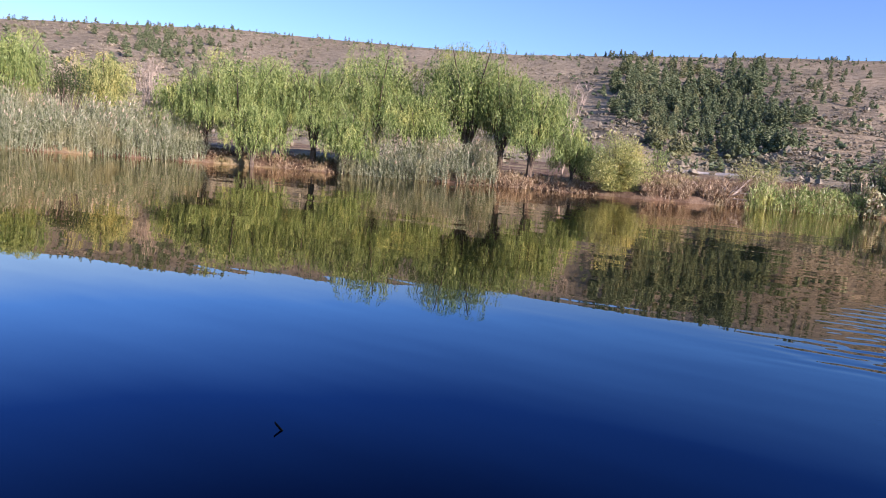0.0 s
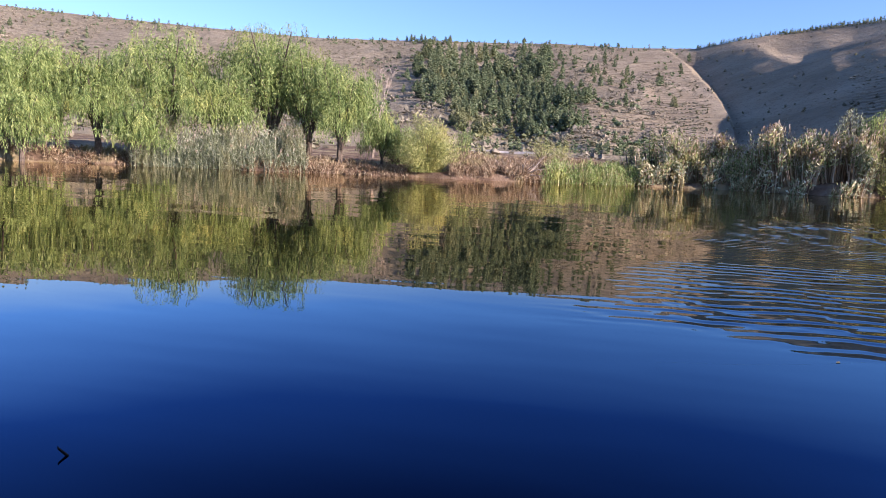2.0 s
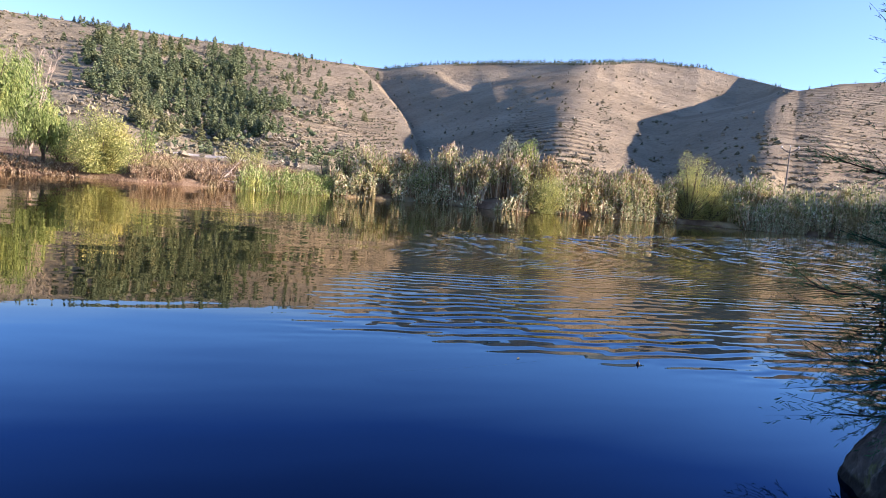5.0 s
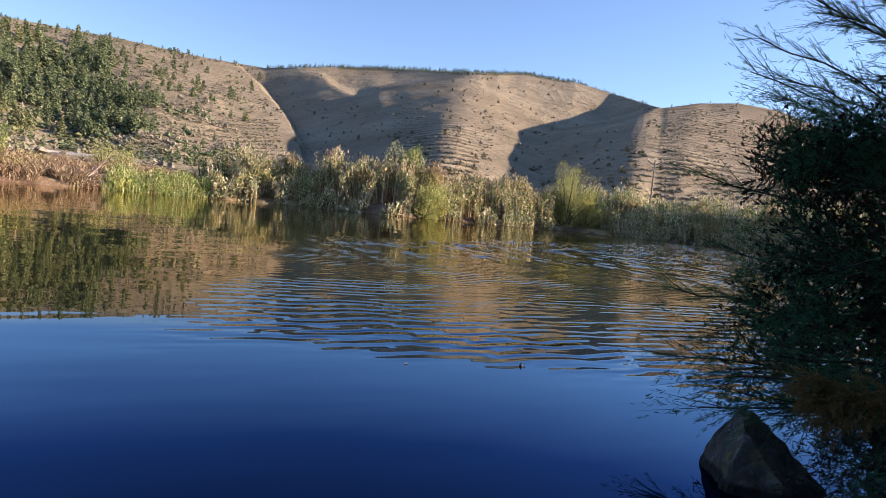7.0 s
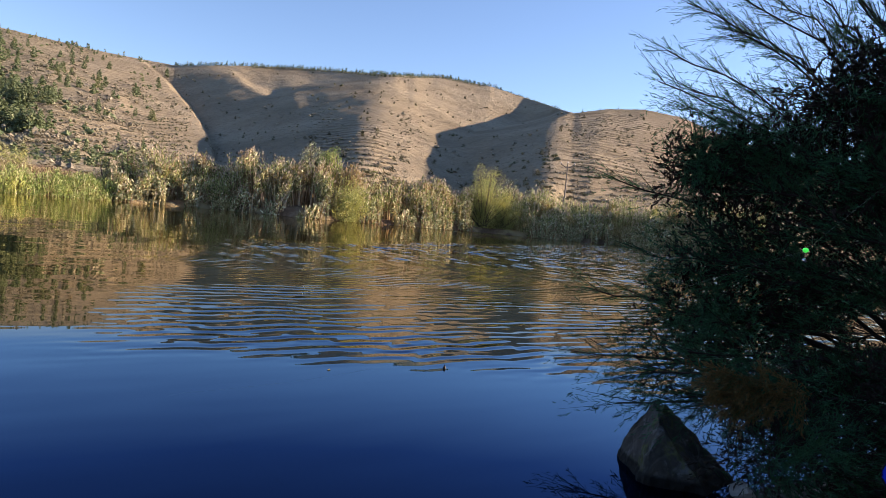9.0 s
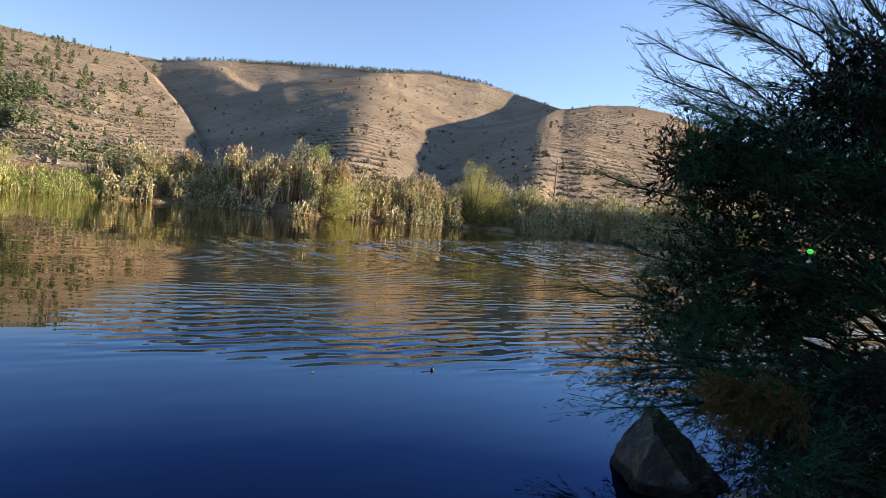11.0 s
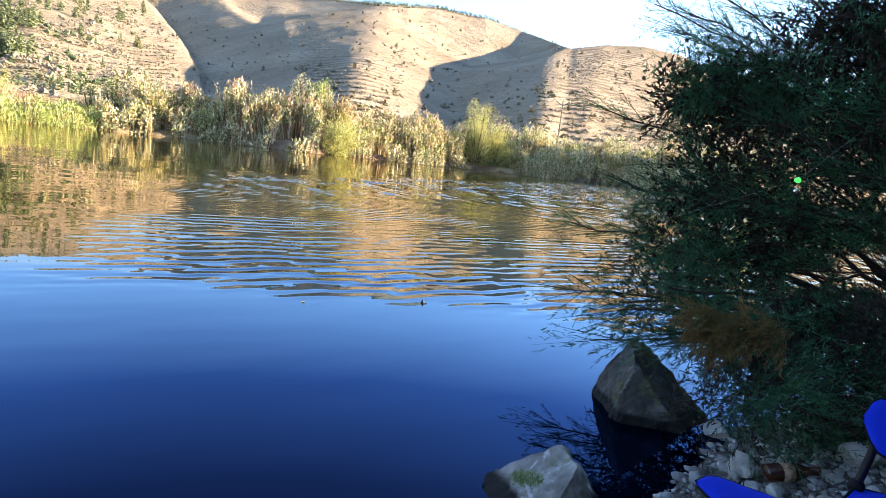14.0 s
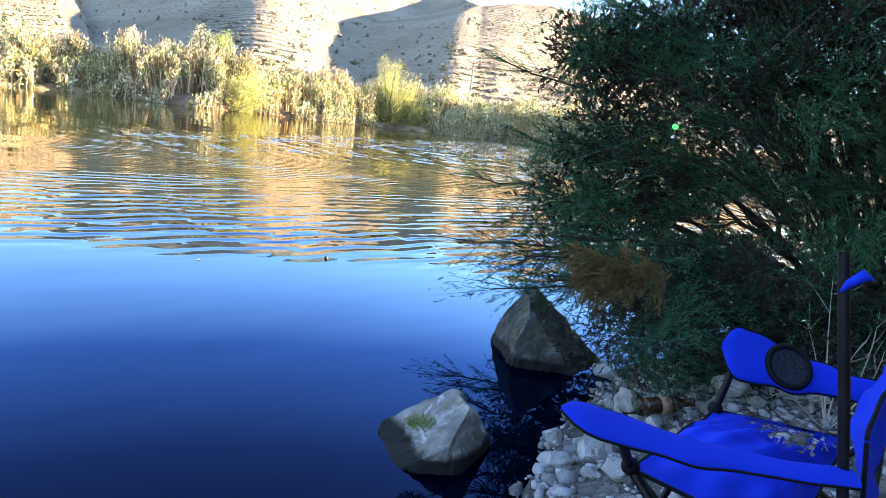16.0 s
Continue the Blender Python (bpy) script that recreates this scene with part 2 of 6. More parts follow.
    M["reed_leaf"] = leaf_material("reed_leaf", [(0.0, (0.09, 0.11, 0.04)), (0.35, (0.30, 0.35, 0.12)), (0.7, (0.46, 0.46, 0.20)), (1.0, (0.72, 0.66, 0.44))], (0.32, 0.20, 0.085), 0.32, 0.18, 0.35)
    M["reed_grey"] = leaf_material("reed_leaf_grey", [(0.0, (0.09, 0.12, 0.045)), (0.5, (0.36, 0.38, 0.18)), (1.0, (0.72, 0.69, 0.47))], (0.36, 0.27, 0.12), 0.3, 0.15, 0.3)
    M["reed_dim"] = leaf_material("reed_leaf_dim", [(0.0, (0.09, 0.115, 0.055)), (0.5, (0.26, 0.29, 0.155)), (1.0, (0.50, 0.50, 0.36))], (0.36, 0.33, 0.17), 0.3, 0.35, 0.3)
    M["reed_stem"] = leaf_material("reed_stem", [(0.0, (0.16, 0.09, 0.045)), (0.5, (0.36, 0.245, 0.13)), (1.0, (0.62, 0.50, 0.34))], (0.26, 0.25, 0.11), 0.3, 0.2, 0.3)
    M["plume"] = leaf_material("reed_plume", [(0.0, (0.36, 0.27, 0.18)), (0.5, (0.52, 0.43, 0.31)), (1.0, (0.66, 0.58, 0.45))], (0.40, 0.29, 0.20), 0.3, 0.4)
    M["straw"] = leaf_material("dry_grass", [(0.0, (0.13, 0.075, 0.045)), (0.5, (0.29, 0.20, 0.115)), (1.0, (0.50, 0.40, 0.26))], (0.29, 0.27, 0.11), 0.4, 0.25, 0.25)
    M["pine"] = leaf_material("pine_needles", [(0.0, (0.07, 0.10, 0.05)), (0.5, (0.13, 0.165, 0.08)), (1.0, (0.205, 0.235, 0.12))], (0.22, 0.22, 0.10), 0.25, 0.2, 0.03)
    M["scrub"] = leaf_material("hill_scrub", [(0.0, (0.16, 0.14, 0.10)), (0.5, (0.25, 0.22, 0.155)), (1.0, (0.37, 0.32, 0.23))], (0.12, 0.125, 0.06), 0.4, 0.15, 0.03)
    M["scrub_dark"] = leaf_material("dark_shrub", [(0.0, (0.07, 0.07, 0.04)), (0.5, (0.11, 0.105, 0.06)), (1.0, (0.17, 0.155, 0.09))], (0.14, 0.13, 0.07), 0.3, 0.15, 0.03)
    M["tamarisk"] = leaf_material("tamarisk_needles", [(0.0, (0.008, 0.040, 0.018)), (0.5, (0.026, 0.112, 0.048)), (1.0, (0.070, 0.22, 0.095))], (0.10, 0.11, 0.03), 0.10, 0.22, 0.9)
    M["tamarisk_rust"] = leaf_material("tamarisk_needles_rusty", [(0.0, (0.11, 0.062, 0.018)), (0.5, (0.22, 0.125, 0.04)), (1.0, (0.34, 0.21, 0.075))], (0.30, 0.23, 0.06), 0.3, 0.3)

    m = Mat("bark")
    color = m.ramp(m.noise(6.0, 5, 0.65), [(0.3, (0.06, 0.045, 0.035)), (0.7, (0.17, 0.135, 0.10))])
    m.bump(m.noise(18.0, 5, 0.7), 0.6, 0.03)
    M["bark"] = m.done(color, 0.95, 0.15)

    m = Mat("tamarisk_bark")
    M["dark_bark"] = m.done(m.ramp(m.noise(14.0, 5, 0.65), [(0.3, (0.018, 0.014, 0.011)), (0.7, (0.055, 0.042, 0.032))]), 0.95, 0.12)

    m = Mat("bare_wood")
    M["bare"] = m.done(m.ramp(m.noise(4.0, 4), [(0.3, (0.28, 0.22, 0.17)), (0.7, (0.46, 0.39, 0.32))]), 0.95, 0.15)

    # limestone boulders with lichen and a dark wet foot
    m = Mat("limestone")
    rock = m.ramp(m.noise(7.0, 8, 0.68), [(0.28, (0.24, 0.225, 0.20)), (0.5, (0.47, 0.45, 0.41)), (0.72, (0.68, 0.66, 0.62))])
    vein = m.step(m.noise(16.0, 6, 0.75, 0.8), 0.60, 0.68)
    color = m.mix(m.math("MULTIPLY", vein, 0.6), rock, (0.62, 0.60, 0.56))
    color = m.mix(m.math("MULTIPLY", m.step(m.noise(3.2, 5), 0.52, 0.64), 0.55), color, (0.16, 0.145, 0.10))
    m.bump(m.noise(22.0, 8, 0.72), 0.75, 0.05)
    M["rock"] = m.done(color, 0.92, 0.3)
    return M


M = make_materials()

# ---- mesh helpers ----
rng = np.random.default_rng(7)


def link_mesh(name, verts, faces, materials, parent=None, smooth=False, index=None):
    """One mesh object from arrays of places and of equal-sided faces."""
    verts, faces = np.asarray(verts, np.float32), np.asarray(faces, np.int32)
    n, k = faces.shape
    me = bpy.data.meshes.new(name)
    me.vertices.add(len(verts))
    me.vertices.foreach_set("co", verts.ravel())
    me.loops.add(n * k)
    me.loops.foreach_set("vertex_index", faces.ravel())
    me.polygons.add(n)
    me.polygons.foreach_set("loop_start", np.arange(0, n * k, k, dtype=np.int32))
    for mat in materials if isinstance(materials, (list, tuple)) else [materials]:
        me.materials.append(mat)
    if index is not None:
        me.polygons.foreach_set("material_index", np.asarray(index, np.int32))
    me.polygons.foreach_set("use_smooth", np.full(n, smooth))
    me.update(calc_edges=True)
    ob = new(name, me)
    if parent is not None:
        ob.parent = parent
    return ob


def part(name, bm, material, parent=None, label="", smooth=False):
    """A bmesh as one mesh object under a thing or a part."""
    me = bpy.data.meshes.new(name)
    bm.normal_update()
    bm.to_mesh(me)
    bm.free()
    me.materials.append(material)
    if smooth:
        me.polygons.foreach_set("use_smooth", np.full(len(me.polygons), True))
    ob = new(name, me)
    if parent is not None:
        ob.parent = parent
    if label:
        tagged(ob, label)
    return ob


def thing(name, place, label, category, group="", kind="", turn=0.0):
    """An Empty at the base of a thing."""
    ob = new(name)
    ob.empty_display_size = 0.1
    ob.matrix_world = pose(*place, 0, 0, turn)
    return tagged(ob, label, category, group, kind)


class Soup:
    """Collects arrays of quads."""

    def __init__(self):
        self.v, self.f, self.m, self.n = [], [], [], 0

    def add(self, verts, faces, mat=0):
        verts, faces = np.asarray(verts, float).reshape(-1, 3), np.asarray(faces, int)
        self.v.append(verts)
        self.f.append(faces + self.n)
        self.m.append(np.full(len(faces), mat))
        self.n += len(verts)

    def quads(self, q, mat=0):
        """q: (n, 4, 3) corners."""
        q = np.asarray(q, float)
        self.add(q.reshape(-1, 3), np.arange(len(q) * 4).reshape(-1, 4), mat)

    def tris(self, t, mat=0):
        """t: (n, 3, 3) corners; a soup holds either triangles or quads."""
        t = np.asarray(t, float)
        self.add(t.reshape(-1, 3), np.arange(len(t) * 3).reshape(-1, 3), mat)

    def make(self, name, materials, parent=None, smooth=False):
        return link_mesh(name, np.concatenate(self.v), np.concatenate(self.f), materials, parent, smooth, np.concatenate(self.m))


def unit(v):
    return v / np.maximum(np.linalg.norm(v, axis=-1, keepdims=True), 1e-9)


def tube(points, radii, sides=6):
    """Corners and quads of a tapered tube along points."""
    p = np.asarray(points, float)
    r = np.broadcast_to(np.asarray(radii, float), (len(p),))
    way = unit(np.gradient(p, axis=0))
    ref = np.where(np.abs(way[:, 2:3]) > 0.9, [[1.0, 0, 0]], [[0, 0, 1.0]])
    a = unit(np.cross(way, ref))
    b = np.cross(way, a)
    ang = np.linspace(0, 2 * np.pi, sides, endpoint=False)
    ring = a[:, None] * np.cos(ang)[None, :, None] + b[:, None] * np.sin(ang)[None, :, None]
    v = (p[:, None] + ring * r[:, None, None]).reshape(-1, 3)
    i, j = np.meshgrid(np.arange(len(p) - 1), np.arange(sides), indexing="ij")
    k = (j + 1) % sides
    f = np.stack([i * sides + j, i * sides + k, (i + 1) * sides + k, (i + 1) * sides + j], -1).reshape(-1, 4)
    return v, f


def blades(base, way, length, width, face=None):
    """Leaf quads: a lozenge-like strip from each base along each way."""
    n = len(base)
    way = unit(way)
    side = rng.normal(size=(n, 3)) if face is None else face
    side = unit(np.cross(way, side))
    length, width = np.broadcast_to(length, (n,))[:, None], np.broadcast_to(width, (n,))[:, None]
    mid = base + way * length * 0.45
    return np.stack([base, mid + side * width / 2, base + way * length, mid - side * width / 2], 1)


def needles_of(base, way, length, width):
    """Thin needle triangles."""
    n = len(base)
    way = unit(way)
    side = unit(np.cross(way, rng.normal(size=(n, 3)))) * np.broadcast_to(width, (n,))[:, None] / 2
    return np.stack([base - side, base + side, base + way * np.broadcast_to(length, (n,))[:, None]], 1)


def curve3(a, b, c, n):
    """A bent line from a by b to c."""
    t = np.linspace(0, 1, n)[:, None]
    return (1 - t) ** 2 * np.asarray(a) + 2 * t * (1 - t) * np.asarray(b) + t * t * np.asarray(c)


def value_noise(x, y, seed=0):
    """Smooth noise from 0 to 1 over arrays."""
    xi, yi = np.floor(x).astype(int), np.floor(y).astype(int)
    fx, fy = x - xi, y - yi
    fx, fy = fx * fx * (3 - 2 * fx), fy * fy * (3 - 2 * fy)

    def h(a, b):
        s = np.sin(a * 127.1 + b * 311.7 + seed * 74.7) * 43758.5453
        return s - np.floor(s)

    return (h(xi, yi) * (1 - fx) + h(xi + 1, yi) * fx) * (1 - fy) + (h(xi, yi + 1) * (1 - fx) + h(xi + 1, yi + 1) * fx) * fy


def fbm(x, y, octaves=4, seed=0):
    total, amp, norm = 0, 1.0, 0
    for o in range(octaves):
        total = total + amp * value_noise(x * 2**o, y * 2**o, seed + o)
        norm += amp
        amp *= 0.5
    return total / norm


def spot(az, far):
    """The plan place at an azimuth (degrees right of +y) and distance from where the watcher sits."""
    return far * np.sin(np.radians(az)), far * np.cos(np.radians(az))


# ---- the lie of the land ----
SHORE_AZ = [-180, -80, -61, -47, -34, -26, -20, -10, -4, 5, 13, 20, 30, 36, 47, 56, 75, 180]
SHORE_FAR = [60, 62, 63, 66, 62, 59.5, 60, 59, 61.5, 69, 71, 67, 76, 84, 84, 80, 70, 60]
CREST_AZ = [-180, -90, -63, -58, -46, -34, -22, -12, -2, 4, 9, 12, 14, 18, 25, 30.5, 35, 39.5, 42.3, 45, 48, 51, 55, 62, 75, 120, 180]
CREST_EL = [6, 6, 7.7, 8.4, 9.75, 10.0, 10.05, 10.4, 10.5, 10.2, 10.1, 10.6, 10.9, 11.35, 11.75, 12.1, 11.7, 10.65, 10.0, 10.5, 10.6, 10.1, 8.5, 6.5, 5, 5, 6]
RIDGE_AZ = [-180, -20, 1, 4, 7, 10, 13, 17, 34, 38, 41, 44, 60, 180]
RIDGE_FAR = [600, 600, 615, 680, 760, 760, 700, 640, 620, 570, 510, 470, 430, 500]
# spurs and gullies of the hills: azimuths at foot, mid-slope and crest, then distances at the same heights
SPURS = (
    (-75, -75, -75, 200, 330, 570), (-56, -54, -52, 185, 300, 570), (-44, -43, -43, 215, 360, 620), (-32, -32, -30, 190, 310, 600),
    (-18, -18, -17, 208, 352, 610), (-12, -12, -13, 195, 318, 600), (-5, -6, -8, 210, 352, 610), (2, 1, 0, 195, 325, 610),
    (12.7, 11.0, 6.5, 218, 398, 610), (12.75, 11.05, 6.55, 228, 435, 650), (22.4, 24.8, 26.4, 180, 246, 545), (35.2, 31.7, 30.0, 206, 325, 640),
    (39.0, 41.0, 41.6, 157, 198, 350), (46, 47, 47, 178, 255, 400), (53, 54, 55, 190, 300, 430), (75, 75, 75, 200, 320, 460))
# where a nearer shoulder hides the ground behind it: azimuth, elevation of its brow, depth of the hidden ground
BROW_AZ = [11.5, 13.6, 14.9, 16.7, 19.7, 24.8, 27, 28.5, 31, 33.9, 38.0, 40.3, 41.8, 43]
BROW_EL = [10.2, 10.0, 9.2, 8.8, 9.8, 11.0, 11.4, 8.0, 6.4, 7.35, 8.45, 9.25, 9.95, 10.3]
BROW_DEEP = [0, 15, 35, 50, 60, 45, 20, 0, 30, 100, 190, 180, 100, 0]
NEAR_X = [-60, -4, -0.5, 0.6, 1.35, 1.85, 2.45, 3.4, 4.6, 6.0, 9.0, 15.0, 18.0]
NEAR_Y = [-9, -0.4, 0.15, 0.55, 1.08, 1.36, 1.60, 1.75, 1.9, 1.5, 0.6, -1.5, -40]


def hill_reach(az, x, y, levels):
    """Distances at which the hills reach each level between foot (0) and crest (1), along the azimuths."""
    az = np.asarray(az, float)
    top = np.interp(az, CREST_AZ, CREST_EL)
    wander = (fbm(x * 0.011, y * 0.011, 4, 17) - 0.5) * np.where(az < 6, 2.4, 0.9)
    brow, deep = np.interp(az, BROW_AZ, BROW_EL), np.interp(az, BROW_AZ, BROW_DEEP, 0, 0)
    lines = np.array(SPURS, float)
    out = []
    for p in levels:
        q0, q1, q2 = 2 * (p - 0.5) * (p - 1), -4 * p * (p - 1), 2 * p * (p - 0.5)
        where, reach = lines[:, 0] * q0 + lines[:, 1] * q1 + lines[:, 2] * q2, lines[:, 3] * q0 + lines[:, 4] * q1 + lines[:, 5] * q2
        soft = np.where(az > 15, 1.0, 0.0)
        far = sum(np.interp(az + wander + soft * step, where, reach) for step in (-1.3, -0.65, 0, 0.65, 1.3)) / 5
        ribs = (np.abs(value_noise(az * 0.42 + p * 2.3, az * 0 + p * 1.3, 23) - 0.5) - 0.25) * 13 * np.clip((30 - az) / 4, 0, 1)
        far = far + ribs * 4 * p * (1 - p)
        lift = np.clip((1.8 + (top - 1.8) * p - brow) / np.interp(az, [27, 29, 31, 34], [0.45, 3.0, 3.0, 0.45]), 0, 1)
        out.append(far + deep * lift)
    return np.maximum.accumulate(np.stack(out) + 0.02 * np.arange(len(levels)).reshape(-1, *[1] * az.ndim), 0)


def slope_spot(az, p):
    """Distances of places at the azimuths and the shares p of the way up the hills."""
    x, y = spot(az, 330.0)
    levels = np.linspace(0, 1, 27)
    reach = hill_reach(az, x, y, levels)
    k = np.clip((p * 26).astype(int), 0, 25)
    a, b = np.take_along_axis(reach, k[None], 0)[0], np.take_along_axis(reach, k[None] + 1, 0)[0]
    return a + (b - a) * (p * 26 - k)


def land(x, y):
    """The ground's height over arrays of plan places; the lake's level is 0."""
    x, y = np.asarray(x, float), np.asarray(y, float)
    r = np.hypot(x, y) + 1e-9
    az = np.degrees(np.arctan2(x, y))
    s = r - np.interp(az, SHORE_AZ, SHORE_FAR) + (fbm(x * 0.35, y * 0.35, 3, 5) - 0.5) * 2.2
    flat = np.where(s < 0, np.maximum(s * 0.25, -1.6) - 0.08, np.where(s < 0.7, -0.08 + s * 0.9, np.where(s < 5, 0.55 + (s - 0.7) * 0.13, 1.11 + (s - 5) * 0.047)))
    flat = flat + np.where(s > 1, (fbm(x * 0.12, y * 0.12, 3, 9) - 0.5) * 1.0, 0)
    # an earth cut below the eastern hill
    flat = flat + np.clip((az - 42.5) / 2, 0, 1) * np.clip((r - 140 - (fbm(x * 0.06, y * 0.06, 2, 8) - 0.5) * 12) / 5, 0, 1) * 2.6
    # hills
    levels = np.linspace(0, 1, 81)
    reach = hill_reach(az, x, y, levels)
    rf, rc = reach[0], reach[-1]
    foot = 1.11 + (np.minimum(r, rf) - 70) * 0.047 + np.clip((az - 42.5) / 2, 0, 1) * 2.6
    low = np.degrees(np.arctan((foot - 1.1) / np.minimum(r, rf)))
    top = np.interp(az, CREST_AZ, CREST_EL)
    k = np.clip((reach < r).sum(0) - 1, 0, len(levels) - 2)
    near_r, far_r = np.take_along_axis(reach, k[None], 0)[0], np.take_along_axis(reach, k[None] + 1, 0)[0]
    p = levels[k] + np.clip((r - near_r) / np.maximum(far_r - near_r, 1e-3), 0, 1) * (levels[1] - levels[0])
    hill = 1.1 + r * np.tan(np.radians(low + (top - low) * p))
    knobs = (fbm(x * 0.03, y * 0.03, 4, 2) - 0.5) * np.where(az < 6, 7.0, 2.4) * np.clip(p * (1 - p) * 5, 0, 1)
    hill = hill + knobs
    zc = 1.1 + rc * np.tan(np.radians(top))
    hill = np.where(r > rc, zc + (r - rc) * 0.03, hill)
    z = np.where(r > rf, hill, flat)
    # the near shore
    edge = np.interp(x, NEAR_X, NEAR_Y) - y + (fbm(x * 1.7, y * 1.7, 3, 11) - 0.5) * 0.22
    near = np.where(edge < 0, np.maximum(edge * 0.5, -1.6), np.where(edge < 0.5, edge * 0.22, 0.11 + (edge - 0.5) * 0.10))
    # behind the seat, an unseen steep bank is added to block low sky light
    near = np.where(edge > 3.2, 0.38 + (edge - 3.2) * 0.62, near) + np.where(edge > -0.2, (fbm(x * 4, y * 4, 3, 3) - 0.5) * 0.05, 0)
    near = np.minimum(near, 11)
    return np.where(r < 45, np.maximum(near, np.where(r < 45, -1.6, z)), z)


def build_ground():
    az = np.concatenate([np.arange(-180, -68, 4.0), np.arange(-68, 6, 0.40), np.arange(6, 13.2, 0.045), np.arange(13.2, 30, 0.28), np.arange(30, 44, 0.14), np.arange(44, 78, 0.32), np.arange(78, 178, 4.0), [180.0]])
    far = np.concatenate([[0.01], np.linspace(0.2, 7, 90), np.geomspace(7.2, 54, 24), np.linspace(55, 92, 75), np.geomspace(94, 170, 22), np.linspace(173, 760, 165), np.geomspace(765, 810, 4), np.geomspace(830, 4000, 12)])
    A, R = np.meshgrid(az, far, indexing="ij")
    X, Y = spot(A, R)
    Z = land(X, Y)
    v = np.stack([X, Y, Z], -1).reshape(-1, 3)
    na, nr = A.shape
    i, j = np.meshgrid(np.arange(na - 1), np.arange(nr - 1), indexing="ij")
    f = np.stack([i * nr + j, i * nr + j + 1, (i + 1) * nr + j + 1, (i + 1) * nr + j], -1).reshape(-1, 4)[:, ::-1]
    c = v[f].mean(1)
    r = np.hypot(c[:, 0], c[:, 1])
    index = np.where(r < 20, np.where(c[:, 2] > -0.03, 2, 3), np.where(c[:, 2] < -0.3, 3, np.where(r < 125, 1, 0)))
    ob = link_mesh("ground", v, f, [M["hill"], M["bank"], M["grit"], M["bed"]], None, True, index)
    tagged(ob, "dry grassy hills, earthen banks and stony shore round a lake", "ground", kind="structure")


def build_water():
    az = np.arange(-180, 180.1, 5.0)
    far = np.array([0.02, 2, 5, 10, 20, 40, 70, 100])
    A, R = np.meshgrid(az, far, indexing="ij")
    X, Y = spot(A, R)
    v = np.stack([X, Y, X * 0], -1).reshape(-1, 3)
    na, nr = A.shape
    i, j = np.meshgrid(np.arange(na - 1), np.arange(nr - 1), indexing="ij")
    f = np.stack([i * nr + j, i * nr + j + 1, (i + 1) * nr + j + 1, (i + 1) * nr + j], -1).reshape(-1, 4)[:, ::-1]
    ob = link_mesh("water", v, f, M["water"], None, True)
    tagged(ob, "calm dark blue lake water, ruffled by wind in places", "water", kind="structure")


def build_track():
    """A pale earth track across the valley floor."""
    az = np.linspace(-9.0, -1.5, 40)
    rows = []
    for off in (0.0, 1.3, 2.6, 3.9):
        far = 134 + off + 1.5 * np.sin(az * 0.8)
        x, y = spot(az, far)
        rows.append(np.stack([x, y, land(x, y) + (0.35 if 0 < off < 3 else -0.1)], 1))
    v = np.stack(rows, 1).reshape(-1, 3)
    i, j = np.meshgrid(np.arange(39), np.arange(3), indexing="ij")
    f = np.stack([i * 4 + j, i * 4 + j + 1, (i + 1) * 4 + j + 1, (i + 1) * 4 + j], -1).reshape(-1, 4)[:, ::-1]
    m = Mat("pale_earth")
    earth = m.done(m.ramp(m.noise(0.8, 5, 0.65), [(0.3, (0.36, 0.31, 0.25)), (0.7, (0.58, 0.52, 0.44))]), 1.0, 0.1)
    tagged(link_mesh("road", v, f, earth, None, True), "pale earth track across the dry valley floor", "road", kind="structure")


build_ground()
build_water()
build_track()

# ---- far bank: trees ----


def limbs_of(height, count, spread, lean=(0, 0)):
    """Bent limbs that fan out from a short trunk; returns lists of points."""
    out = []
    for k in range(count):
        a = 2 * np.pi * (k + rng.uniform(-0.3, 0.3)) / count
        rad = spread * rng.uniform(0.45, 0.95)
        top = np.array([np.cos(a) * rad + lean[0], np.sin(a) * rad + lean[1], height * rng.uniform(0.6, 0.88)])
        mid = np.array([np.cos(a) * rad * 0.25 + lean[0] * 0.3, np.sin(a) * rad * 0.25 + lean[1] * 0.3, height * rng.uniform(0.35, 0.5)])
        out.append(curve3((0, 0, height * 0.10), mid, top, 8))
    return out


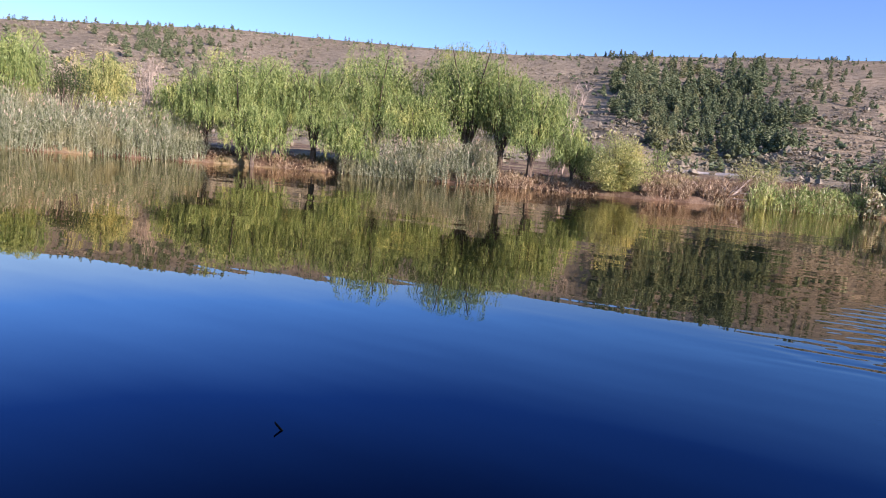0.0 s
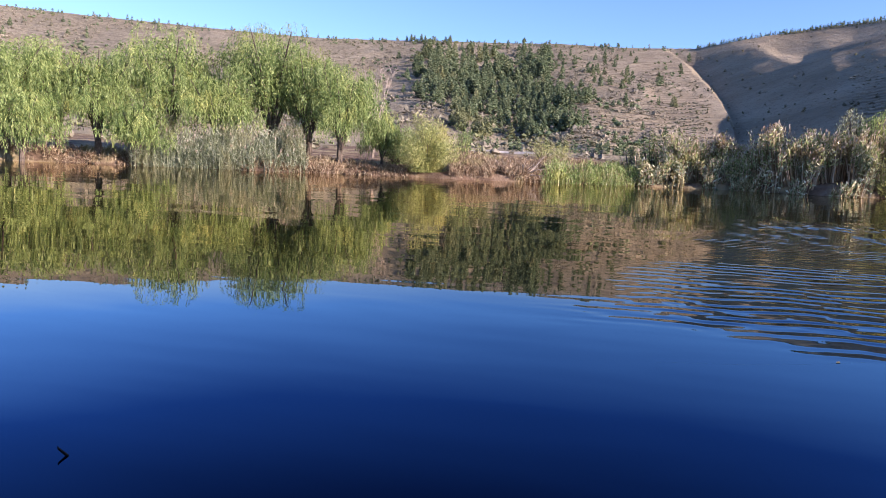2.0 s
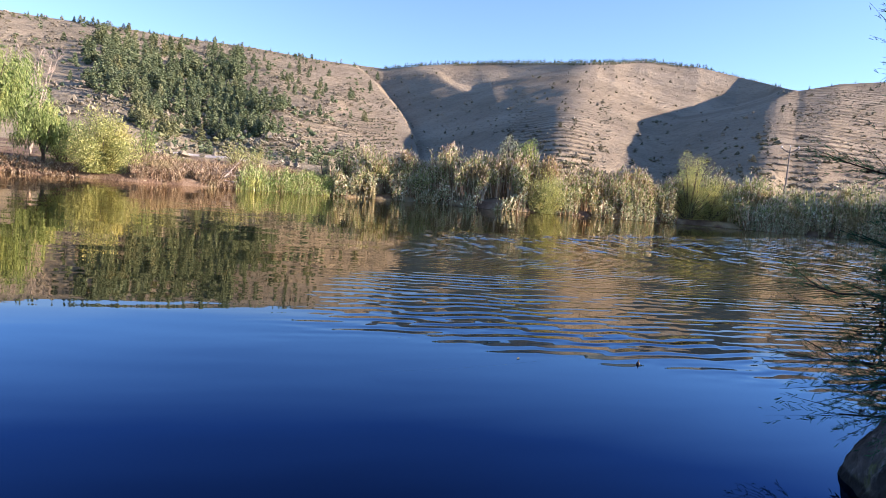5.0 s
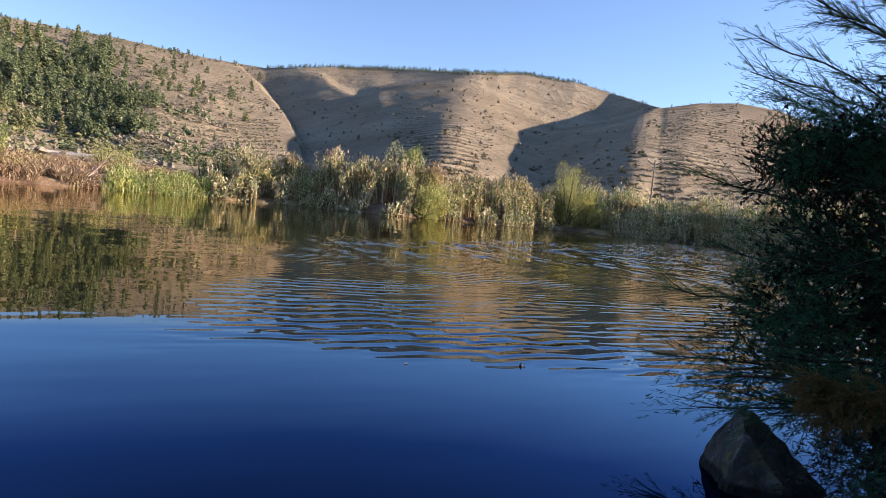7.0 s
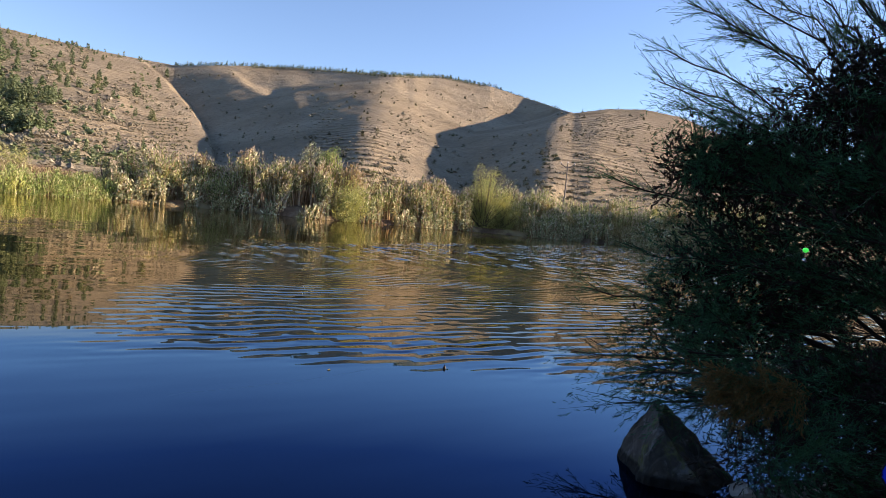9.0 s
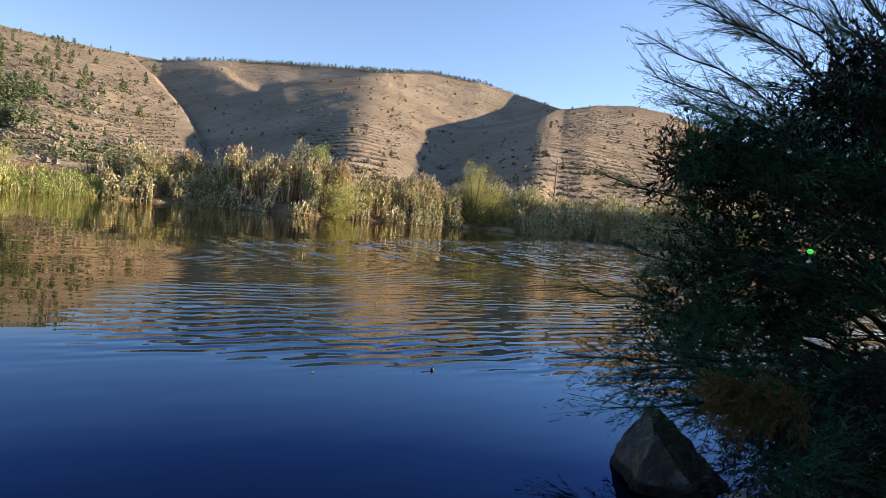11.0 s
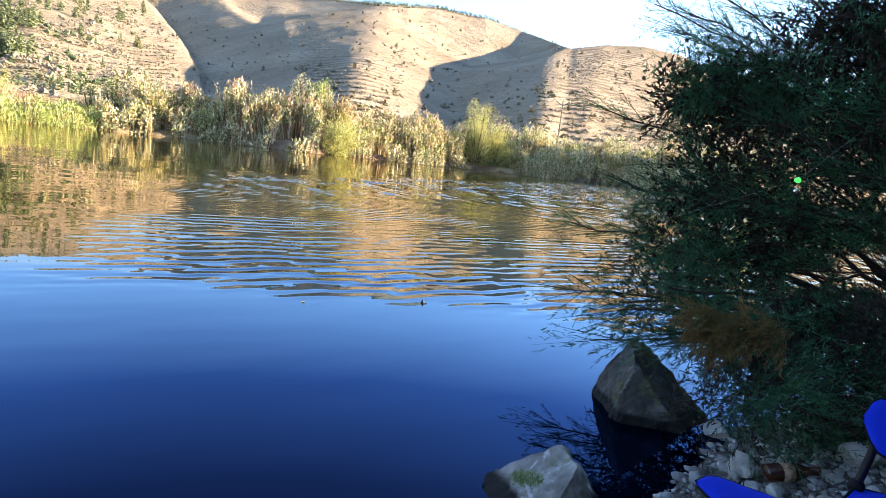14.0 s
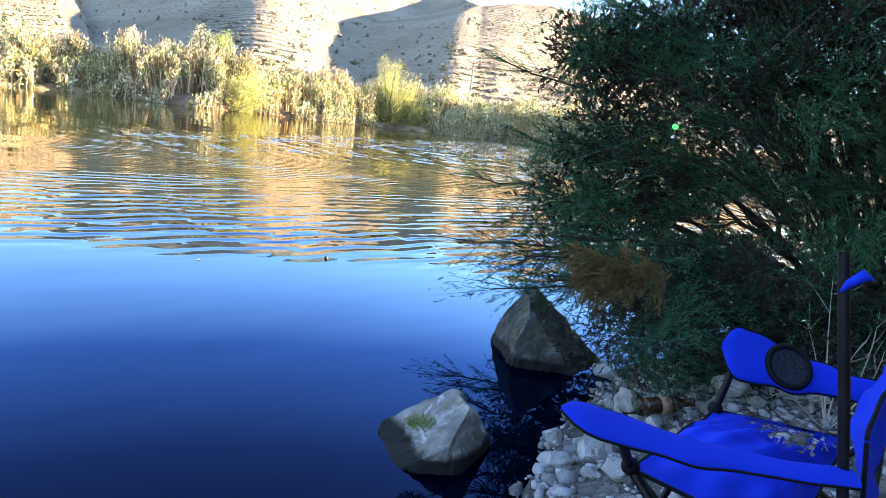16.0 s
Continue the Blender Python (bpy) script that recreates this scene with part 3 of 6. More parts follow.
def willow(az, far, height, width, mat, label, strands=900, name="willow_tree", skirt=0.17, lean=(0, 0), ground=None):
    """A weeping willow: trunk, limbs and a crown of hanging leafy strands in many overlapping mops."""
    x, y = spot(az, far)
    z = float(land(x, y)) - 0.1 if ground is None else ground
    tree = thing(name, (x, y, z), label, "tree", "trees on the far bank")
    wood = Soup()
    wood.add(*tube(curve3((0, 0, 0), (rng.normal() * 0.2, rng.normal() * 0.2, height * 0.12), (0, 0, height * 0.25), 6), np.linspace(0.32, 0.2, 6) * height / 10, 8))
    arms = limbs_of(height, 9, width * 0.42, lean)
    for a in arms:
        wood.add(*tube(a, np.linspace(0.14, 0.03, len(a)) * height / 10, 5))
    wood.make("trunk", M["bark"], tree)
    crown = Soup()
    n = int(strands * 2.2)
    d = unit(rng.normal(size=(n, 3))) * rng.uniform(0.1, 1.0, (n, 1)) ** 0.5 * [width * 0.36, width * 0.36, height * 0.27]
    # darker leaf fill puts the crown's shaded gaps into the colour
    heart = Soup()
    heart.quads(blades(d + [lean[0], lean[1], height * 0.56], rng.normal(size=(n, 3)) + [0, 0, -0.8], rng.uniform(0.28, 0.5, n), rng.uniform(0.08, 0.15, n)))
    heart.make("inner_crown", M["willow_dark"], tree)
    mops = []
    big = width * 0.135
    for a in arms:
        for t in (4, 5, 6, 7):
            mops.append((a[t] + rng.normal(size=3) * [0.45, 0.45, 0.25], big * rng.uniform(0.6, 1.1)))
    for k in range(9):
        ang = rng.uniform(0, 2 * np.pi)
        rad = width * 0.5 * rng.uniform(0.25, 0.8)
        mops.append((np.array([np.cos(ang) * rad + lean[0], np.sin(ang) * rad + lean[1], height * rng.uniform(0.55, 0.86) * (1.04 - 0.4 * (rad / width * 2) ** 2)]), big * rng.uniform(0.8, 1.25)))
    for k in range(10 if skirt < 0.3 else 0):
        ang = rng.uniform(0, 2 * np.pi)
        rad = width * 0.5 * rng.uniform(0.65, 1.0)
        mops.append((np.array([np.cos(ang) * rad + lean[0], np.sin(ang) * rad + lean[1], height * rng.uniform(0.32, 0.52)]), big * rng.uniform(0.6, 1.0)))
    for centre, size in mops:
        n = int(strands * 3.7 / len(mops) * (size / big) ** 1.3)
        ang = rng.uniform(0, 2 * np.pi, n)
        tilt = np.radians(92) * np.sqrt(rng.uniform(0, 1, n))
        out = np.stack([np.cos(ang), np.sin(ang), np.zeros(n)], 1)
        start = centre + out * (size * np.sin(tilt))[:, None] + np.stack([np.zeros(n), np.zeros(n), size * 0.6 * np.cos(tilt)], 1) + rng.normal(size=(n, 3)) * size * 0.05
        # strands part into locks, which hang to different lengths
        lock = 0.55 + 0.75 * value_noise(ang * 2.2 + centre[0], tilt * 1.5 + centre[1], 61)
        full = lock + rng.uniform(-0.08, 0.08, n) > 0.86
        ang, tilt, out, start, lock, n = ang[full], tilt[full], out[full], start[full], lock[full], int(full.sum())
        drop = np.minimum(size * rng.uniform(0.75, 1.7, n) * lock * (0.30 + 0.95 * np.sin(tilt)), np.maximum(start[:, 2] - height * skirt * rng.uniform(0.9, 1.4), 0.25))
        steps = 10
        for s in range(steps):
            u = (s + rng.uniform(0, 1, n)) / steps
            p = start + out * (size * 0.22 * np.sqrt(u))[:, None] + np.stack([rng.normal(size=n) * 0.05, rng.normal(size=n) * 0.05, -drop * u**1.2], 1)
            way = out * (0.6 * (1 - u))[:, None] + np.stack([rng.normal(size=n) * 0.28, rng.normal(size=n) * 0.28, -0.3 - 1.2 * u], 1)
            crown.quads(blades(p, way, rng.uniform(0.18, 0.34, n), rng.uniform(0.036, 0.066, n)))
    crown.make("crown", M[mat], tree)
    return tree


def bush(az, far, height, width, mat, label, leaves=2600, name="bush", lift=0.0, upright=0.3, category="bush", dz=0.0, leaf=(0.14, 0.26), dome=0.72):
    """A shrub: a fan of stems and a ragged crown of leaves in clumps."""
    x, y = spot(az, far)
    z = float(land(x, y)) - 0.08 + dz
    ob = thing(name, (x, y, z), label, category, "shrubs on the far bank")
    wood, crown = Soup(), Soup()
    clumps = []
    n = 32
    for k in range(n):
        a = rng.uniform(0, 2 * np.pi)
        rad = width / 2 * math.sqrt(rng.uniform(0.02, 1.0))
        top = np.array([np.cos(a) * rad, np.sin(a) * rad, height * (1 - dome * (rad / width * 2) ** 2) * rng.uniform(0.72, 1.0)])
        line = curve3((top[0] * 0.12, top[1] * 0.12, 0), (top[0] * 0.5, top[1] * 0.5, top[2] * 0.6), top, 6)
        wood.add(*tube(line, np.linspace(0.05, 0.012, 6) * height / 4, 4))
        for t in (1, 2, 3, 4, 5):
            if line[t, 2] > lift:
                clumps.append((line[t], rng.uniform(0.10, 0.19) * min(width, height * 1.4)))
    wood.make("stem", M["bark"], ob)
    per = leaves // len(clumps)
    for c, size in clumps:
        d = unit(rng.normal(size=(per, 3)))
        p = c + d * (size * rng.uniform(0.35, 1.0, per) ** 0.6)[:, None] * [1, 1, 1.15]
        p[:, 2] = np.maximum(p[:, 2], 0.12)
        way = d * 0.8 + rng.normal(size=(per, 3)) * 0.5 + [0, 0, upright]
        crown.quads(blades(p, way, rng.uniform(*leaf, per), rng.uniform(0.05, 0.085, per)))
    crown.make("crown", M[mat], ob)
    return ob


def bare_tree(az, far, height, width, label, twigs=70, mat="bare"):
    """A leafless grey-pink sapling clump: many fine upright stems."""
    x, y = spot(az, far)
    ob = thing("bare_tree", (x, y, float(land(x, y)) - 0.1), label, "tree", "trees on the far bank")
    wood, fine = Soup(), Soup()
    for k in range(9):
        a = rng.uniform(0, 2 * np.pi)
        rad = width / 2 * rng.uniform(0.2, 1)
        top = np.array([np.cos(a) * rad, np.sin(a) * rad, height * rng.uniform(0.75, 1.0)])
        line = curve3((0, 0, 0), (top[0] * 0.3, top[1] * 0.3, top[2] * 0.55), top, 8)
        wood.add(*tube(line, np.linspace(0.07, 0.012, 8), 4))
        for j in range(twigs):
            t = rng.uniform(0.25, 1)
            q = line[int(t * 7)]
            way = rng.normal(size=3) * 0.5 + np.array([0, 0, 0.9])
            fine.quads(blades(q[None], way[None], rng.uniform(0.5, 1.5), rng.uniform(0.025, 0.05)))
    wood.make("trunk", M[mat], ob)
    tagged(fine.make("twig_mass", M[mat], ob), kind="stuff")
    return ob


def build_bank_trees():
    g = "weeping willow with yellow-green hanging leaves on the lake bank"
    willow(-61.0, 70, 10.4, 9.0, "willow", "tall pale green weeping willow behind the reeds", 1200)
    willow(-66.5, 69, 10.0, 9.0, "willow", "pale green weeping willow behind the reeds", 900)
    bush(-57.0, 69.5, 7.6, 4.6, "olive_leaf", "dark green round-headed small tree on a thin trunk", 3600, "small_tree", 4.2, category="tree")
    willow(-54.6, 75, 10.4, 6.5, "willow_yellow", "yellowing willow among bare shrubs behind reeds", 800)
    bare_tree(-51.4, 74, 9.2, 4.0, "leafless greyish pink tree among the willows")
    bare_tree(-56.5, 76, 8.6, 3.0, "leafless greyish pink tree behind the reeds")
    willow(-49.3, 70, 8.1, 5.3, "willow", "small weeping willow with dark gaps in its crown", 560)
    willow(-44.6, 67, 11.1, 9.7, "willow", g, 1300)
    bare_tree(-42.0, 70, 9.8, 3.4, "leafless pinkish tree between the willows")
    willow(-38.6, 65.5, 10.3, 7.7, "willow", g, 900)
    willow(-33.6, 66, 12.8, 10.7, "willow", "large weeping willow with hanging strands over the water", 1500)
    willow(-25.6, 66, 13.2, 12.8, "willow_dark", "largest deep green weeping willow on the lake bank", 1900)
    willow(-47.3, 68, 9.0, 7.0, "willow", g, 700)
    willow(-41.2, 67.5, 10.9, 8.1, "willow", g, 900)
    willow(-22.6, 64.5, 11.3, 8.1, "willow_dark", "deep green weeping willow leaning over the reeds", 900)
    willow(-29.8, 63.5, 8.8, 7.5, "willow", g, 700)
    willow(-36.0, 62.5, 6.6, 5.8, "willow", "low weeping willow trailing over the bank", 520)
    willow(-43.5, 63.5, 7.3, 6.0, "willow", "low weeping willow trailing over the bank", 520)
    willow(-19.9, 62.8, 10.1, 9.3, "willow", "pale leaning willow with dark forked trunks", 1050, skirt=0.16)
    willow(-16.4, 64.0, 5.6, 4.6, "willow", "small pale willow with branches drooping to the ground", 420, skirt=0.04)
    bush(-15.2, 65.5, 3.2, 5.0, "willow", "low pale green bush beneath the willows", 2600)
    bare_tree(-17.2, 71, 11.0, 5.0, "leafless pinkish tree behind the willows")
    bush(-12.5, 60.6, 5.2, 5.4, "willow_yellow", "rounded yellow-green willow bush at the water's edge", 22000)
    bush(-9.4, 70, 4.6, 4.0, "willow", "pale green bush behind the bank", 2400)
    bush(-15.0, 72, 3.6, 5.0, "willow", "pale green bush behind the bank", 2200)
    bush(-2.6, 105, 4.2, 5.6, "willow_yellow", "rounded pale green bush in the field", 2200)
    bush(-1.0, 108, 2.6, 4.6, "willow_yellow", "low pale green bush in the field", 1400)
    bush(6.2, 75, 4.9, 3.8, "willow_dark", "dark green bush behind the reeds", 2600)
    bush(4.6, 76, 3.8, 2.6, "willow_yellow", "small yellowing bush behind the reeds", 1200)
    bush(20.5, 75.0, 7.0, 3.0, "reed_grey", "tall pale grey-green poplar shoots above the reeds", 5200, "poplar_sapling", 0.5, 2.2, "tree", dome=0.3)
    bush(21.9, 74.6, 7.2, 2.8, "willow", "tall pale green poplar sapling above the reeds", 5200, "poplar_sapling", 0.5, 2.2, "tree", dome=0.3)
    bush(23.6, 70.3, 4.4, 4.6, "willow_yellow", "rounded yellow-green bush among reeds", 10000)
    bush(35.4, 85.5, 8.1, 6.4, "willow_yellow", "rounded light green willow above the reeds", 15000, "willow_tree", category="tree")
    bush(37.6, 87, 6.6, 2.8, "reed_grey", "silvery shrub beside the rounded willow", 3000, upright=1.2)
    bush(37.0, 85.5, 5.0, 5.4, "willow_yellow", "low yellow-green bush beside the willow", 9000)


# ---- far bank: reeds and grasses ----


CLEAR = ((23.6, 69.3, 2.2), (35.5, 84.5, 2.6), (37.2, 84.0, 2.4), (21.3, 74.0, 1.3), (38.6, 83.4, 1.6))


def stand(name, label, az0, az1, off0, off1, high, count, mats, leafiness=6, plume=0.5, dry=0.5, wide=1.0, category="reeds", thin=1.0, gap=0.32):
    """A reed bed: stems, blades and plumes as one stand along the shore."""
    az = rng.uniform(az0, az1, count)
    lift = value_noise(az * 0.9, az * 0 + 3.3, 21)
    far = np.interp(az, SHORE_AZ, SHORE_FAR) + off0 + (off1 - off0) * rng.uniform(0, 1, count) ** 1.2
    x, y = spot(az, far)
    z = np.maximum(land(x, y), -0.25) - 0.05
    back = np.clip((far - np.interp(az, SHORE_AZ, SHORE_FAR) - off0) / max(off1 - off0, 0.1), 0, 1)
    h = high * (0.5 + 0.5 * back**0.7) * (0.72 + 0.5 * lift) * rng.uniform(0.75, 1.08, count)
    open_gap = value_noise(x * 0.75, y * 0.75, 44) + rng.uniform(-0.12, 0.12, count) < gap
    for a, f, r in CLEAR:
        cx, cy = spot(a, f)
        open_gap |= np.hypot(x - cx, y - cy) < r
    az, lift, far, x, y, z, back, h = [v[~open_gap] for v in (az, lift, far, x, y, z, back, h)]
    count = len(x)
    base = np.stack([x, y, z], 1)
    clump = np.stack([value_noise(x * 0.8, y * 0.8, 31) - 0.5, value_noise(x * 0.8, y * 0.8, 32) - 0.5, np.zeros(count)], 1)
    lean = clump * 0.7 + rng.normal(size=(count, 3)) * [0.07, 0.07, 0]
    top = base + lean * h[:, None] + np.stack([0 * h, 0 * h, h], 1)
    s = Soup()
    across = unit(np.stack([np.cos(rng.uniform(0, 3.14, count)), np.sin(rng.uniform(0, 3.14, count)), np.zeros(count)], 1))
    w = rng.uniform(0.018, 0.034, count)[:, None] * wide
    s.quads(np.stack([base - across * w, base + across * w, top + across * w * 0.4, top - across * w * 0.4], 1), 0)
    for k in range(leafiness):
        u = rng.uniform(dry * 0.5, 1.0, count)[:, None]
        p = base + (top - base) * u
        a = rng.uniform(0, 2 * np.pi, count)
        way = np.stack([np.cos(a), np.sin(a), rng.uniform(-0.3, 2.2, count)], 1)
        s.quads(blades(p, way, rng.uniform(0.3, 0.7, count) * thin, rng.uniform(0.045, 0.085, count) * wide), 1)
    if plume > 0:
        pick = rng.uniform(0, 1, count) < plume * (0.3 + back * 0.7)
        p = top[pick]
        n = len(p)
        for k in range(3):
            way = lean[pick] + rng.normal(size=(n, 3)) * 0.22 + [0.12, 0, 1.0]
            s.quads(blades(p - [0, 0, 0.1], way, rng.uniform(0.25, 0.45, n), rng.uniform(0.07, 0.13, n)), 2)
    ob = s.make(name, [M[m] for m in mats])
    tagged(ob, label, category, kind="stuff")


def build_reeds():
    stand("reed_bed", "tall grey-green reeds along the water's edge", -68, -47.2, -0.2, 5.5, 4.4, 6400, ("reed_dim", "reed_dim", "plume"), 7, 0.12, 0.2, 0.75)
    stand("reed_bed", "grey-green reed clump with pale dry stems on the bank", -36.3, -22.8, -0.4, 3.2, 3.6, 3600, ("reed_dim", "reed_dim", "plume"), 7, 0.08, 0.2, 0.75)
    stand("reed_bed", "tall plumed reeds with rust-brown stems on the bank", 6.8, 25.0, 0.5, 6.0, 4.9, 4200, ("reed_stem", "reed_leaf", "plume"), 8, 0.7, 0.95, 1.9, thin=0.8, gap=0.38)
    stand("reed_bed", "pale leafy reeds overhanging the water", 5.0, 50.0, -0.5, 2.2, 2.7, 5200, ("reed_stem", "reed_grey", "plume"), 8, 0.08, 0.1, 2.3, thin=0.75, gap=0.43)
    stand("reed_bed", "tall plumed reeds and shrubs on the bank", 24.0, 36.0, 0.5, 6.0, 4.6, 3000, ("reed_stem", "reed_leaf", "plume"), 9, 0.6, 0.6, 2.1, thin=0.8, gap=0.40)
    stand("reed_bed", "dense yellow-green reeds on the far bank", 36.0, 58.0, 0.2, 6.0, 5.0, 5600, ("reed_leaf", "reed_leaf", "plume"), 8, 0.4, 0.3, 2.0, thin=0.8, gap=0.36)
    stand("reed_bed", "pale dry-topped reeds at the eastern shore", 39.0, 57.0, -0.3, 2.4, 3.9, 2600, ("reed_stem", "reed_grey", "plume"), 8, 0.5, 0.2, 2.2, thin=0.8, gap=0.36)
    stand("bank_grass", "dry russet and straw grass on the bank", -10.4, 6.5, -0.2, 9.0, 1.35, 8500, ("straw", "straw", "straw"), 4, 0.0, 0.1, 1.0, "grass", 0.8)
    stand("bank_grass", "green sedge tufts at the water's edge", -2.5, 6.0, -0.4, 1.4, 1.7, 1500, ("reed_leaf", "willow", "plume"), 5, 0.0, 0.1, 1.0, "grass", 0.8)
    stand("bank_grass", "dry grass on the earthen bank under willows", -48, -14.0, 0.0, 4.0, 0.6, 4200, ("straw", "straw", "straw"), 4, 0.0, 0.1, 1.0, "grass", 0.6)
    stand("bank_grass", "straw-coloured grass edging the water", -28, -19.0, -0.3, 0.6, 0.9, 1500, ("straw", "straw", "straw"), 4, 0.0, 0.1, 1.0, "grass", 0.8)


# ---- hills: woods and scrub ----


def tuft_tree(kind):
    """One small tree or shrub of unit height: pines have a trunk and ragged whorls of needle tufts, shrubs a fan of twigs."""
    s = Soup()
    if kind != "shrub":
        s.add(*tube([(0, 0, 0), (0.01, 0, 0.4), (0, 0.01, 0.93)], [0.022, 0.016, 0.004], 4))
        n = {"pine": 42, "young_pine": 13}[kind]
        round_head = rng.uniform(0.15, 0.7)
        for k in range(n):
            u = (k + rng.uniform(0, 1)) / n
            wide = (1 - u) ** 0.8 * (1 - round_head) * 0.30 + round_head * 0.25 * math.sin(math.pi * min(u * 0.86 + 0.12, 1)) ** 0.7
            a = k * 2.4 + rng.uniform(-0.5, 0.5)
            c = np.array([math.cos(a), math.sin(a), 0]) * wide * rng.uniform(0.35, 1.0) + [0, 0, 0.07 + 0.90 * u]
            big = rng.uniform(0.075, 0.125) * (1.0 - 0.45 * u) * (1.0 if kind == "pine" else 1.5)
            lump = np.array([(1, 0, 0), (0, 1, 0), (-1, 0, 0), (0, -1, 0), (0, 0, 0.8), (0, 0, -0.55)]) * big * rng.uniform(0.6, 1.3, (6, 3))
            s.add(c + lump + rng.normal(size=(6, 3)) * big * 0.22, [(0, 1, 4), (1, 2, 4), (2, 3, 4), (3, 0, 4), (1, 0, 5), (2, 1, 5), (3, 2, 5), (0, 3, 5)])
            m = 3
            d = unit(rng.normal(size=(m, 3)) * [1, 1, 0.6] + [math.cos(a) * 0.8, math.sin(a) * 0.8, 0.3])
            s.tris(needles_of(c + d * big * 0.4, d, rng.uniform(0.8, 1.5, m) * big, rng.uniform(0.4, 0.7, m) * big))
    else:
        for k in range(2):
            c = np.array([rng.normal() * 0.2, rng.normal() * 0.2, rng.uniform(0.22, 0.5)])
            lump = np.array([(1, 0, 0), (0, 1, 0), (-1, 0, 0), (0, -1, 0), (0, 0, 0.9), (0, 0, -0.6)]) * rng.uniform(0.22, 0.46, (6, 1))
            s.add(c + lump + rng.normal(size=(6, 3)) * 0.06, [(0, 1, 4), (1, 2, 4), (2, 3, 4), (3, 0, 4), (1, 0, 5), (2, 1, 5), (3, 2, 5), (0, 3, 5)])
        n = 7
        d = unit(rng.normal(size=(n, 3)) * [1, 1, 0.7] + [0, 0, 0.55])
        d[:, 2] = np.abs(d[:, 2])
        s.tris(needles_of(d * [0.3, 0.3, 0.3], d + rng.normal(size=(n, 3)) * 0.4, rng.uniform(0.3, 0.5, n), rng.uniform(0.14, 0.26, n)))
    f = np.concatenate([q if q.shape[1] == 3 else np.concatenate([q[:, :3], q[:, [0, 2, 3]]]) for q in s.f])
    return np.concatenate(s.v), f


def scatter(name, label, category, kind, az, far, sizes, mat, stretch=1.0):
    protos = [tuft_tree(kind) for k in range(7)]
    x, y = spot(az, far)
    z = land(x, y) - 0.15
    s = Soup()
    squat = rng.uniform(0.75, 1.1, len(x))
    for k in range(len(x)):
        v, f = protos[k % 7]
        c, d = math.cos(k * 1.7), math.sin(k * 1.7)
        q = np.stack([v[:, 0] * c - v[:, 1] * d, v[:, 0] * d + v[:, 1] * c, v[:, 2] * stretch * squat[k]], 1) * sizes[k] + [x[k], y[k], z[k]]
        s.add(q, f)
    ob = s.make(name, M[mat])
    tagged(ob, label, category, kind="stuff")


